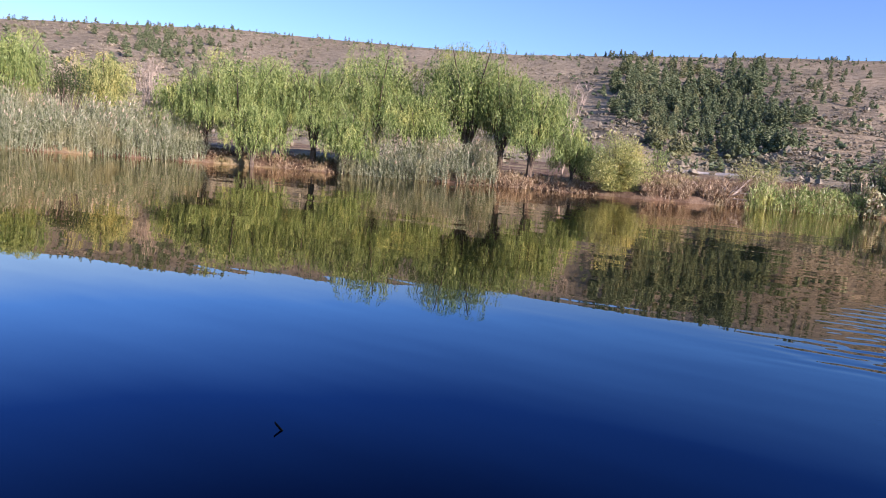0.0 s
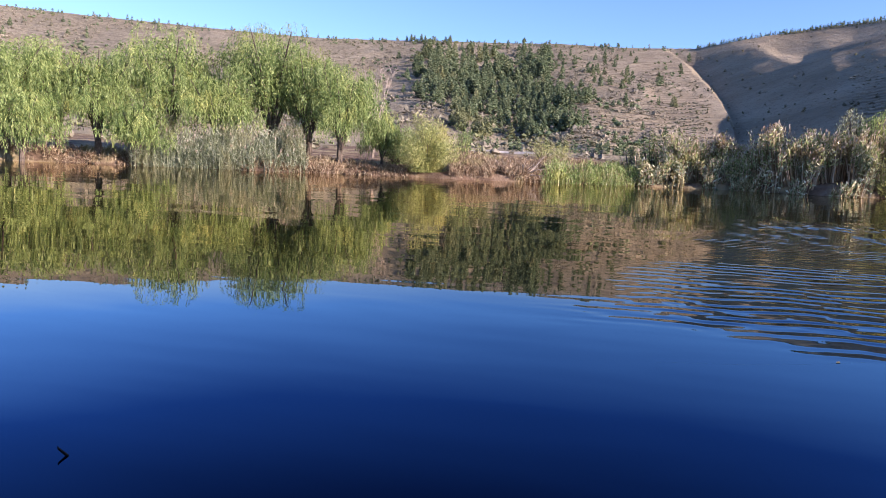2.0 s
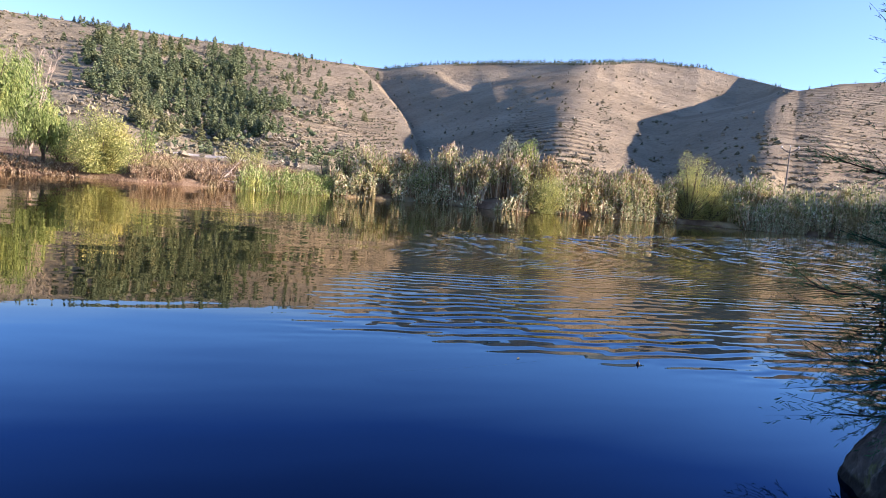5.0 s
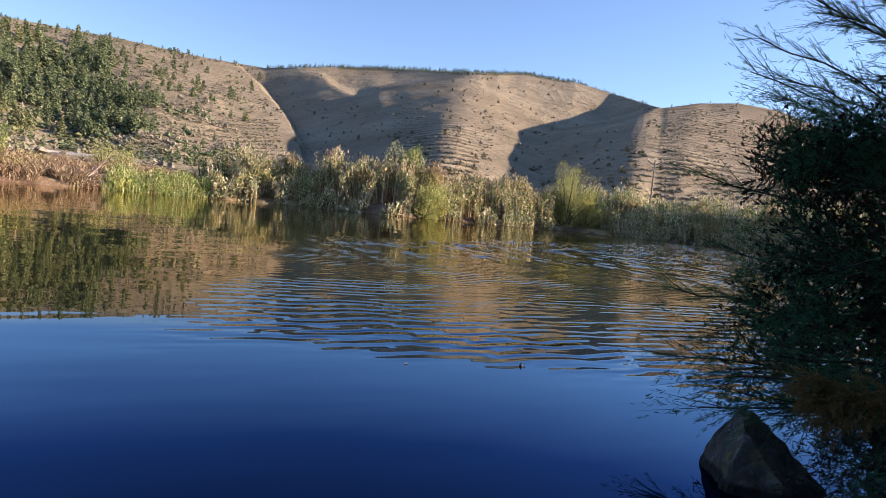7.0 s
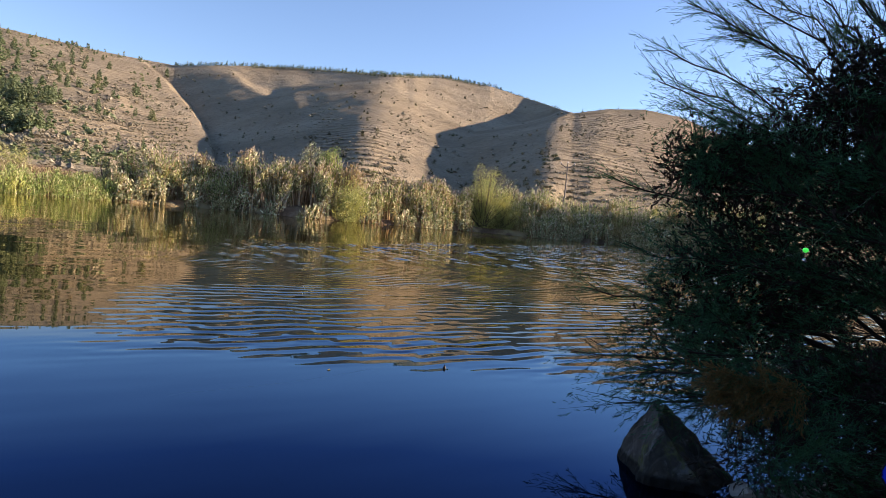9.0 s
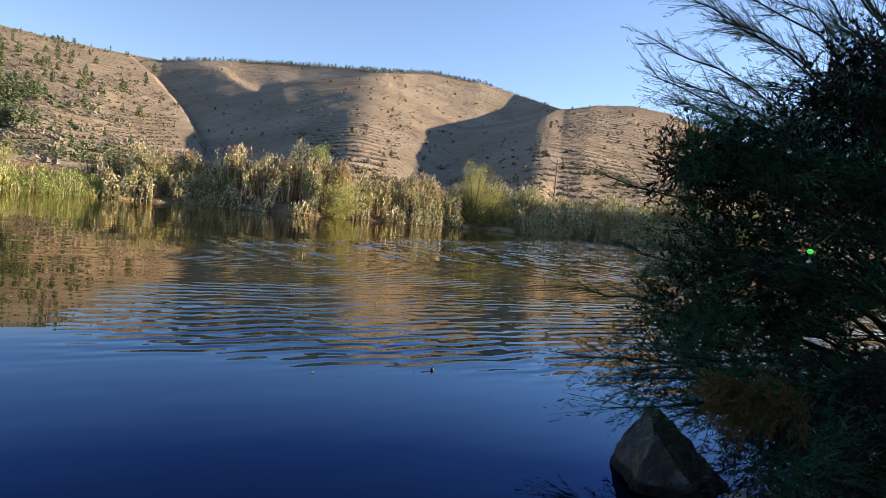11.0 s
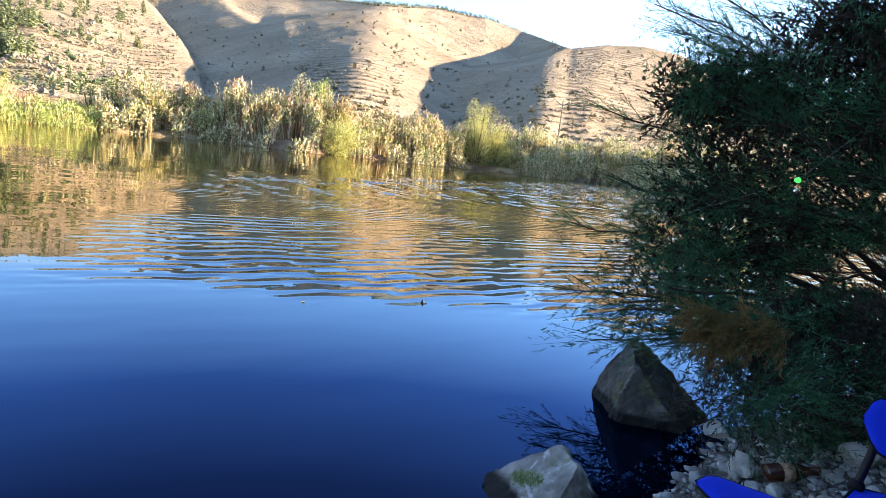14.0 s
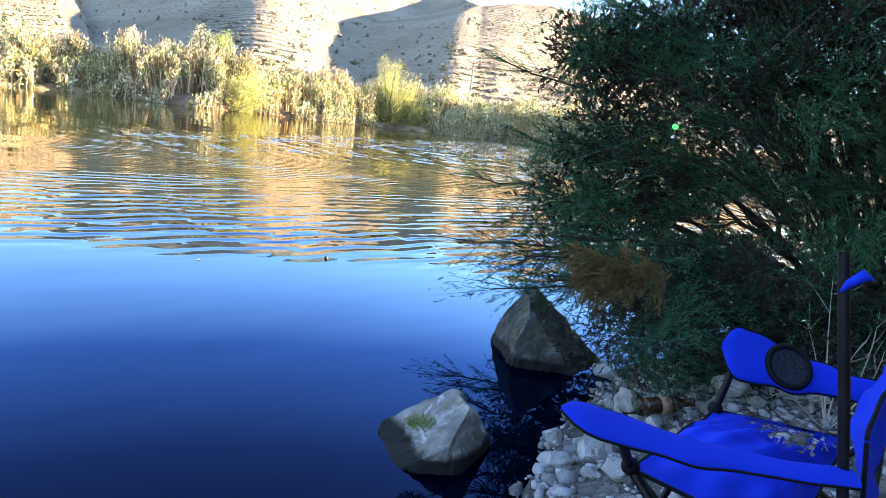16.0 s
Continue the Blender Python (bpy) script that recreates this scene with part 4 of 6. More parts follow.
def build_hill_cover():
    # pine wood on the near slope; p is the share of the way up
    n = 5200
    az, p = rng.uniform(-17, 9, n), rng.uniform(0.12, 1.0, n)
    left = np.interp(p, [0, 0.22, 0.4, 0.6, 0.8, 1.0], [-8.0, -9.5, -12.5, -14.2, -13.6, -14.0]) + 1.2 * np.sin(p * 23)
    right = np.interp(p, [0, 0.2, 0.3, 0.5, 0.65, 0.8, 1.0], [-4, -0.5, 0.4, 0.8, -1.5, -2.5, -4]) + 1.0 * np.sin(p * 31)
    gap = fbm(az * 0.55, p * 9, 3, 41)
    inside = (az > left) & (az < right)
    dense = np.where(inside, np.where(gap > 0.40, np.where(p < 0.75, 0.34, 0.22), 0.06), np.where((az > right) & (az < 5) & (p > 0.55), 0.11 * (gap > 0.45), 0.03 * (gap > 0.5)))
    keep = rng.uniform(0, 1, n) < dense
    near = np.clip(slope_spot(az[keep], p[keep]) / 400, 0.6, 1.1)
    scatter("pine_wood", "dark green pine wood on the hillside", "trees", "pine", az[keep], slope_spot(az[keep], p[keep]), rng.uniform(6.5, 12.5, keep.sum()) * np.where(p[keep] > 0.9, 0.6, 1.0) * np.where(inside[keep], 1.0, 0.6) * near, "pine")
    # loose pines and dark shrubs on the western slope and its ridge
    n = 520
    az = np.concatenate([rng.uniform(-66, 7, 220), rng.uniform(-66, -16, 300)])
    p = np.concatenate([rng.uniform(0.965, 1.0, 220), 1 - 0.75 * rng.uniform(0, 1, 300) ** 1.3])
    keep = (fbm(az * 0.3, p * 5, 3, 43) > 0.46) | (p > 0.96)
    az, p = az[keep], p[keep]
    scatter("ridge_pines", "scattered dark pines along the ridge", "trees", "young_pine", az, slope_spot(az, p), np.where(p > 0.96, rng.uniform(2.0, 5.0, len(az)), rng.uniform(3.0, 7.0, len(az))), "pine")
    n = 90
    az, p = rng.normal(-50, 2.6, n), np.clip(rng.normal(0.82, 0.10, n), 0.5, 0.97)
    scatter("pine_grove", "small grove of dark pines below the ridge", "trees", "pine", az, slope_spot(az, p), rng.uniform(4.0, 8.5, n), "pine")
    # rows of young trees on the eastern crest
    az = np.concatenate([np.linspace(9, 41.0, 300), np.linspace(15, 34, 130), np.linspace(43, 55, 9)]) + rng.normal(size=439) * 0.06
    p = np.concatenate([np.full(300, 1.0), np.full(130, 0.985), np.full(9, 1.0)])
    scatter("crest_trees", "row of small dark conifers on the crest", "trees", "young_pine", az, slope_spot(az, p) + rng.uniform(-2, 2, len(az)), rng.uniform(1.6, 4.2, len(az)) * np.where(az > 36, 0.6, 1.0), "pine")
    # bushes in the gullies and on the slopes
    n = 3000
    az, p = rng.uniform(8, 58, n), rng.uniform(0.02, 0.98, n)
    keep = fbm(az * 0.5, p * 6, 3, 47) > 0.42
    scatter("slope_bushes", "scattered bushes on the dry slopes", "bushes", "shrub", az[keep], slope_spot(az[keep], p[keep]), np.clip(rng.exponential(0.45, keep.sum()) + 0.35, 0.35, 3.0), "scrub")
    n = 190
    az, p = rng.uniform(9, 56, n), rng.uniform(0.05, 0.97, n)
    scatter("slope_shrubs", "dark rounded shrubs dotted over dry slopes", "bushes", "young_pine", az, slope_spot(az, p), rng.uniform(1.4, 3.6, n), "scrub_dark", 0.6)
    # grey-brown scrub over the western hill, thickest in the folds
    n = 18000
    az, p = rng.uniform(-66, 9.5, n), rng.uniform(0.0, 1.0, n) ** 0.85
    keep = (fbm(az * 0.5, p * 8, 3, 51) > np.where(az > 3, 0.56, 0.40)) & ~((az > -16.5) & (az < -12.5) & (p > 0.5) & (p < 0.75))
    scatter("hill_scrub", "grey-brown leafless scrub covering the hillside", "bushes", "shrub", az[keep], slope_spot(az[keep], p[keep]), np.clip(rng.exponential(0.7, keep.sum()) + 0.7, 0.6, 3.6), "scrub")
    n = 2600
    az, p = rng.uniform(-66, 8, n), rng.uniform(0.1, 1.0, n)
    keep = fbm(az * 0.4, p * 7, 3, 53) > 0.53
    scatter("green_scrub", "grey-green juniper scrub on the hillside", "bushes", "shrub", az[keep], slope_spot(az[keep], p[keep]), rng.uniform(1.2, 3.6, keep.sum()), "pine")
    # terrace rows of scrub along the contours
    n = 60000
    az = np.concatenate([rng.uniform(40, 56, n // 2), rng.uniform(20, 28.5, n // 4), rng.uniform(-6, 10.5, n // 4)])
    p = np.concatenate([rng.uniform(0.0, 0.95, n // 2), rng.uniform(0.0, 0.75, n // 4), rng.uniform(0.05, 0.75, n // 4)])
    far = slope_spot(az, p)
    x, y = spot(az, far)
    level = land(x, y) / 1.9 + fbm(x * 0.012, y * 0.012, 3, 71) * 3
    keep = (level % 1.0 < 0.26) & (fbm(az * 0.6, p * 8, 3, 61) + rng.uniform(-0.1, 0.1, len(az)) > np.where(az < 12, 0.42, 0.40 + 0.16 * p))
    scatter("terrace_scrub", "low scrub planted in rows along terraces", "bushes", "shrub", az[keep], far[keep], np.clip(rng.exponential(0.3, keep.sum()) + 0.35, 0.35, 1.5), "scrub", 0.9)
    # orchard rows at the foot of the western hill
    rows_az, rows_p = [], []
    for p0 in np.arange(0.12, 0.52, 0.031):
        a = np.arange(-1.0 + 1.5 * abs(p0 - 0.3), 10.5, 0.34) + rng.normal() * 0.2
        rows_az.append(a + rng.normal(size=len(a)) * 0.05), rows_p.append(p0 + rng.normal(size=len(a)) * 0.003 + 0.012 * np.sin(a * 0.7))
    az, p = np.concatenate(rows_az), np.concatenate(rows_p)
    scatter("orchard_rows", "rows of leafless young orchard trees", "trees", "shrub", az, slope_spot(az, p), rng.uniform(1.0, 2.1, len(az)), "scrub")
    # the valley floor
    n = 620
    az = rng.uniform(-64, 56, n)
    far = rng.uniform(105, 200, n)
    scatter("field_bushes", "small autumn bushes on the valley floor", "bushes", "shrub", az, far, rng.uniform(0.7, 2.2, n), "scrub")
    n = 60
    az = rng.uniform(-14, 8, n)
    scatter("field_trees", "small grey-green trees at the foot of the hill", "trees", "young_pine", az, rng.uniform(165, 200, n), rng.uniform(2.0, 4.5, n), "pine")


build_bank_trees()
build_reeds()
build_hill_cover()

# ---- near shore ----


def spray_arrays(start, way, length, subs, needles, needle=(0.006, 0.011), wide=(0.0020, 0.0031)):
    """Feathery sprays: side shoots along each twig, needles along each shoot. Returns twig, shoot and needle quads."""
    n = len(start)
    way = unit(way)
    length = np.broadcast_to(length, (n,))
    side = unit(np.cross(way, rng.normal(size=(n, 3))))
    twig = np.stack([start - side * 0.0025, start + side * 0.0025, start + way * length[:, None] + side * 0.0006, start + way * length[:, None] - side * 0.0006], 1)
    u = rng.uniform(0.05, 1.0, (n, subs))
    droop = np.zeros((n, subs, 3))
    droop[..., 2] = -0.10 * (u * length[:, None]) ** 2 / np.maximum(length[:, None], 0.05)
    p = start[:, None] + way[:, None] * (u * length[:, None])[..., None] + droop
    d = unit(way[:, None] + rng.normal(size=(n, subs, 3)) * 0.36)
    sl = rng.uniform(0.35, 1.0, (n, subs)) * (0.047 * (1.2 - u)) + 0.014
    p, d, sl = p.reshape(-1, 3), d.reshape(-1, 3), sl.reshape(-1)
    m = len(p)
    side = unit(np.cross(d, rng.normal(size=(m, 3))))
    shoot = np.stack([p - side * 0.0012, p + side * 0.0012, p + d * sl[:, None] + side * 0.0004, p + d * sl[:, None] - side * 0.0004], 1)
    v = rng.uniform(0.05, 1.0, (m, needles))
    q = p[:, None] + d[:, None] * (v * sl[:, None])[..., None]
    w = d[:, None] + rng.normal(size=(m, needles, 3)) * 0.28
    q, w = q.reshape(-1, 3), w.reshape(-1, 3)
    k = len(q)
    leaf = needles_of(q, w, rng.uniform(*needle, k), rng.uniform(*wide, k))
    return twig, shoot, leaf


def build_tamarisk():
    foot = np.array([4.35, 1.02, 0.10])
    tree = thing("tamarisk_tree", foot, "dark feathery green tamarisk in shade at the water's edge", "tree")
    wood, green, fine, rust, dead = Soup(), Soup(), Soup(), Soup(), Soup()
    # limb tips in tiers as seen from the seat: elevation, then the crown's near and far side in azimuth
    tips = []
    for el, left, right in ((-15.0, 60.0, 75.0), (-12.5, 47.0, 72.0), (-9.5, 45.3, 82.0), (-5.0, 43.3, 84.0), (-1.5, 48.5, 88.0), (2.2, 50.5, 84.0), (6.0, 45.5, 86.0), (9.0, 56.0, 86.0), (12.5, 64.0, 86.0), (17.0, 62.5, 82.0), (25.5, 70.0, 80.0)):
        count = int((right - left) / 5.2) + 1
        for k, az in enumerate(np.linspace(left, right, count)):
            far = float(np.interp(el, [-15, -9, 0, 8, 25], [3.1, 3.45, 3.75, 4.0, 4.4])) + rng.uniform(-0.2, 0.25) + 0.5 * max(0.0, (52 - az) / 8) * (el > -11)
            tips.append((az + (k > 0) * rng.uniform(-1.6, 1.6), el + rng.uniform(-1.1, 1.1), far, 0.8 if k == 0 else 1.0))
    tips += [(az, el, 4.9, 0.8) for az, el in ((60.0, -8.0), (55.5, -5.0), (72.0, 2.0), (78.0, -4.0), (83.0, 8.0), (69.0, 9.0), (62.0, 6.0))]
    tips += [(az, el, 2.85, 0.75) for az, el in ((50.0, -11.0), (52.0, -9.0), (51.5, -12.5), (53.2, -13.0), (54.6, -12.6))]
    thin = [(48.2, 16.0, 4.7), (48.0, 13.6, 4.6), (50.0, 11.8, 4.6), (52.8, 11.0, 4.6), (54.8, 8.6, 4.5), (56.5, 11.5, 4.6), (59.5, 10.0, 4.6), (61.5, 14.0, 4.7), (64.5, 17.5, 4.7), (66.0, 22.0, 4.8), (49.8, 19.5, 4.7), (55.8, 20.0, 4.7), (51.5, 21.0, 4.7), (54.5, 22.5, 4.7), (58.5, 22.0, 4.7), (62.0, 21.5, 4.7), (50.8, 13.0, 4.6), (55.0, 17.0, 4.7), (60.0, 18.0, 4.7), (57.0, 26.0, 4.8), (63.0, 26.0, 4.8), (53.0, 26.5, 4.8), (52.8, 18.0, 4.6), (57.2, 13.0, 4.6)]

    def place(az, el, far):
        x, y = spot(az, far)
        return np.array([x, y, 1.1 + far * math.tan(radians(el))]) - foot

    def limb(az, tip, full, subs, needles, start, big):
        s = foot * 0 + [rng.normal() * 0.12, rng.normal() * 0.12, 0.0]
        mid = s * 0.5 + tip * 0.45 + [0, 0, 0.25 + 0.25 * abs(tip[2])]
        mid[2] = min(mid[2], tip[2] + 0.9)
        line = curve3(s, mid, tip, 14) + rng.normal(size=(14, 3)) * 0.02
        link_mesh("limb", *tube(line, np.linspace(big, 0.004, 14), 5), M["dark_bark"], tree, True)
        count = int((66 if az > 49 else 56) * full)
        t = start + (1 - start) * rng.uniform(0, 1, count) ** 0.75
        idx = np.minimum((t * 13).astype(int), 12)
        p = line[idx] + (line[idx + 1] - line[idx]) * (t * 13 - idx)[:, None]
        along = unit(line[idx + 1] - line[idx])
        w = along * 0.9 + rng.normal(size=(count, 3)) * 0.36 + [0, 0, 0.10]
        return spray_arrays(p, w, rng.uniform(0.22, 0.55, count) * (1.25 - 0.55 * t), subs, needles)

    def airy(q):
        """Thins the leaves along sight lines, to fit the gaps seen from the seat."""
        c = q[:, 0] + foot
        az = np.degrees(np.arctan2(c[:, 0], c[:, 1]))
        el = np.degrees(np.arctan2(c[:, 2] - 1.1, np.hypot(c[:, 0], c[:, 1])))
        hole = np.maximum.reduce([1 - np.hypot((az - a) / w, (el - e) / h) for a, e, w, h in ((66.0, -4.6, 3.6, 1.9), (62.0, -6.0, 2.0, 1.0), (69.5, -7.5, 1.6, 0.9), (55.5, -12.0, 1.5, 1.2))])
        return q[rng.uniform(0, 1, len(q)) > hole * 2.2]

    for k, (az, el, far, full) in enumerate(tips):
        a, b, c = limb(az, place(az, el, far), full, 18, 8 if az > 50 else 13, 0.25, 0.02)
        wood.quads(a), green.quads(airy(b)), fine.tris(airy(c))
    for az, el, far in thin:
        a, b, c = limb(az, place(az, el, far), 1.0, 14, 11, 0.35, 0.011)
        wood.quads(a), green.quads(b), fine.tris(c)
    # dark filler sprays: the crown's inner shade put into the colour
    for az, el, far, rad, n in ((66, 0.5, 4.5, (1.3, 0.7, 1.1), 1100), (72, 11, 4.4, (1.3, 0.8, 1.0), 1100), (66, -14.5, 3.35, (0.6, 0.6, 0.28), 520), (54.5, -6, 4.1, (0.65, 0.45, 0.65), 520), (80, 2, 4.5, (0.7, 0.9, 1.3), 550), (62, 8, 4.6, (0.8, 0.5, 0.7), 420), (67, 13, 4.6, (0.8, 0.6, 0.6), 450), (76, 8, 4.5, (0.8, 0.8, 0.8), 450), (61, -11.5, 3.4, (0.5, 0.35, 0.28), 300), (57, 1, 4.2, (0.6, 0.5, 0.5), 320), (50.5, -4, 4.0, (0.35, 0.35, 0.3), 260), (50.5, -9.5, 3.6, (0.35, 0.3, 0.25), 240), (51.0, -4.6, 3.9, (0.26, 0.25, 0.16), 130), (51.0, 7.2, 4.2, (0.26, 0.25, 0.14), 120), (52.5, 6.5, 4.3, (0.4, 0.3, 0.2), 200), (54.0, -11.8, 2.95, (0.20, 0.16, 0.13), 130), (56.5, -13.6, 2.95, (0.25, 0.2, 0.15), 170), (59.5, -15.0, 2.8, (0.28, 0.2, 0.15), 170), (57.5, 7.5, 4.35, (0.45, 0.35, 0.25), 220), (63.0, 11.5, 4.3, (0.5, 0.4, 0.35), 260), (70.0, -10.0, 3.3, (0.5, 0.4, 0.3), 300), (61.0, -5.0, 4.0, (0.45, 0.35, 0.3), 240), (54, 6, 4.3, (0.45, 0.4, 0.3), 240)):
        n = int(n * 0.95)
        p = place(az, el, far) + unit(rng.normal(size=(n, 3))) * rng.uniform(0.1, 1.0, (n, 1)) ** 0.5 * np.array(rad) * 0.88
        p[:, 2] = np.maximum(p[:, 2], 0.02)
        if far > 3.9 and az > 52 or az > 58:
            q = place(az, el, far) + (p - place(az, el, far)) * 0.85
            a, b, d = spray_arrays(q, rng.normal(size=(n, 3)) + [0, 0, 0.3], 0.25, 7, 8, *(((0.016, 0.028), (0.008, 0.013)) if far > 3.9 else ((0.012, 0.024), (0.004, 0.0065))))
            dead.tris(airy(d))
        # living sprays over it
        k = n * 11 // 20
        plume = rng.integers(0, max(2, k // 26), k)
        heart = p[rng.integers(0, n, plume.max() + 1)]
        sweep = rng.normal(size=(plume.max() + 1, 3)) * [0.7, 0.5, 0.35] + [-0.35, -0.5, 0.15]
        at = heart[plume] + [-0.04, -0.10, 0.02] + unit(sweep)[plume] * rng.uniform(-0.16, 0.16, (k, 1)) + rng.normal(size=(k, 3)) * 0.045
        at[:, 2] = np.maximum(at[:, 2], 0.03)
        a, b, d = spray_arrays(at, unit(sweep)[plume] + rng.normal(size=(k, 3)) * 0.34, 0.28, 15, 9)
        green.quads(airy(b)), fine.tris(airy(d))
    for az, el, far in ((55.8, -9.9, 2.5), (56.9, -10.2, 2.5), (58.3, -10.1, 2.5), (60.6, -10.0, 2.5), (57.2, -11.3, 2.5)):
        tip = place(az, el, far)
        n = 26
        p = tip + rng.normal(size=(n, 3)) * [0.035, 0.035, 0.018]
        a, b, d = spray_arrays(p, rng.normal(size=(n, 3)) * 0.45 + [-0.7, 0.3, -0.45], 0.12, 16, 14, (0.007, 0.014), (0.0024, 0.004))
        green.quads(b), rust.tris(d)
    tagged(wood.make("twig_mass", M["dark_bark"], tree), kind="stuff")
    tagged(green.make("shoot_mass", M["tamarisk"], tree), kind="stuff")
    tagged(fine.make("foliage", M["tamarisk"], tree), kind="stuff")
    tagged(dead.make("shade_fill", M["dark_bark"], tree), "dark filler for the shade inside the crown", kind="stuff")
    tagged(rust.make("faded_foliage", M["tamarisk_rust"], tree), "rust-brown faded sprays")


def build_shade_trees():
    """Unseen broad-leaved trees on the bank, added to keep the shore in shade."""
    for x, y, h, w in ((6.9, -0.9, 6.0, 4.4), (9.5, -1.6, 7.0, 5.0), (12.5, -2.4, 8.0, 5.5), (8.0, -4.2, 7.5, 5.0), (5.2, -4.4, 6.0, 4.5), (2.2, -3.0, 7.5, 6.5), (6.2, -1.6, 8.5, 5.5), (3.6, -2.2, 8.0, 6.5), (0.4, -3.4, 8.0, 6.5)):
        z = float(land(x, y))
        tree = thing("willow_tree", (x, y, z - 0.1), "unseen willow added to keep the near shore in shade", "tree", "shade trees")
        wood, crown = Soup(), Soup()
        wood.add(*tube(curve3((0, 0, 0), (0.1, 0.1, h * 0.2), (0, 0.1, h * 0.4), 6), np.linspace(0.2, 0.13, 6), 8))
        for k in range(18):
            a = 2 * np.pi * k / 18 + rng.uniform(-0.2, 0.2)
            tip = np.array([np.cos(a) * w * rng.uniform(0.25, 0.5), np.sin(a) * w * rng.uniform(0.25, 0.5), h * rng.uniform(0.18, 1.0)])
            line = curve3((0, 0, h * 0.12), tip * [0.4, 0.4, 0.75], tip, 8)
            wood.add(*tube(line, np.linspace(0.07, 0.012, 8), 5))
            n = 330
            t = rng.uniform(0.25, 1, n)
            p = line[(t * 7).astype(int)] + rng.normal(size=(n, 3)) * 0.42
            crown.quads(blades(p, rng.normal(size=(n, 3)) + [0, 0, -0.8], rng.uniform(0.14, 0.26, n), rng.uniform(0.04, 0.07, n)))
        wood.make("trunk", M["bark"], tree)
        crown.make("crown", M["olive_leaf"], tree)


def rock_mesh(name, size, seed, level=3, cuts=9, rough=0.09, shape=None):
    """A broken boulder: a ball cut by planes, with chipped faces."""
    r = np.random.default_rng(seed)
    bm = bmesh.new()
    bmesh.ops.create_icosphere(bm, subdivisions=level, radius=1.0)
    planes = [(unit(r.normal(size=3)), r.uniform(0.45, 0.8)) for k in range(cuts)] if shape is None else shape
    off = Vector(r.uniform(-9, 9, 3))
    for v in bm.verts:
        p = np.array(v.co)
        for n, d in planes:
            n = np.asarray(n, float) / np.linalg.norm(n)
            e = p @ n - d
            if e > 0:
                p = p - n * e
        q = Vector(p)
        q += q.normalized() * (noise.fractal(q * 1.6 + off, 0.9, 2.1, 4) * rough + noise.fractal(q * 6 + off, 0.8, 2.1, 3) * rough * 0.35)
        v.co = Vector((q.x * size[0], q.y * size[1], q.z * size[2]))
    me = bpy.data.meshes.new(name)
    bm.normal_update()
    bm.to_mesh(me)
    bm.free()
    return me


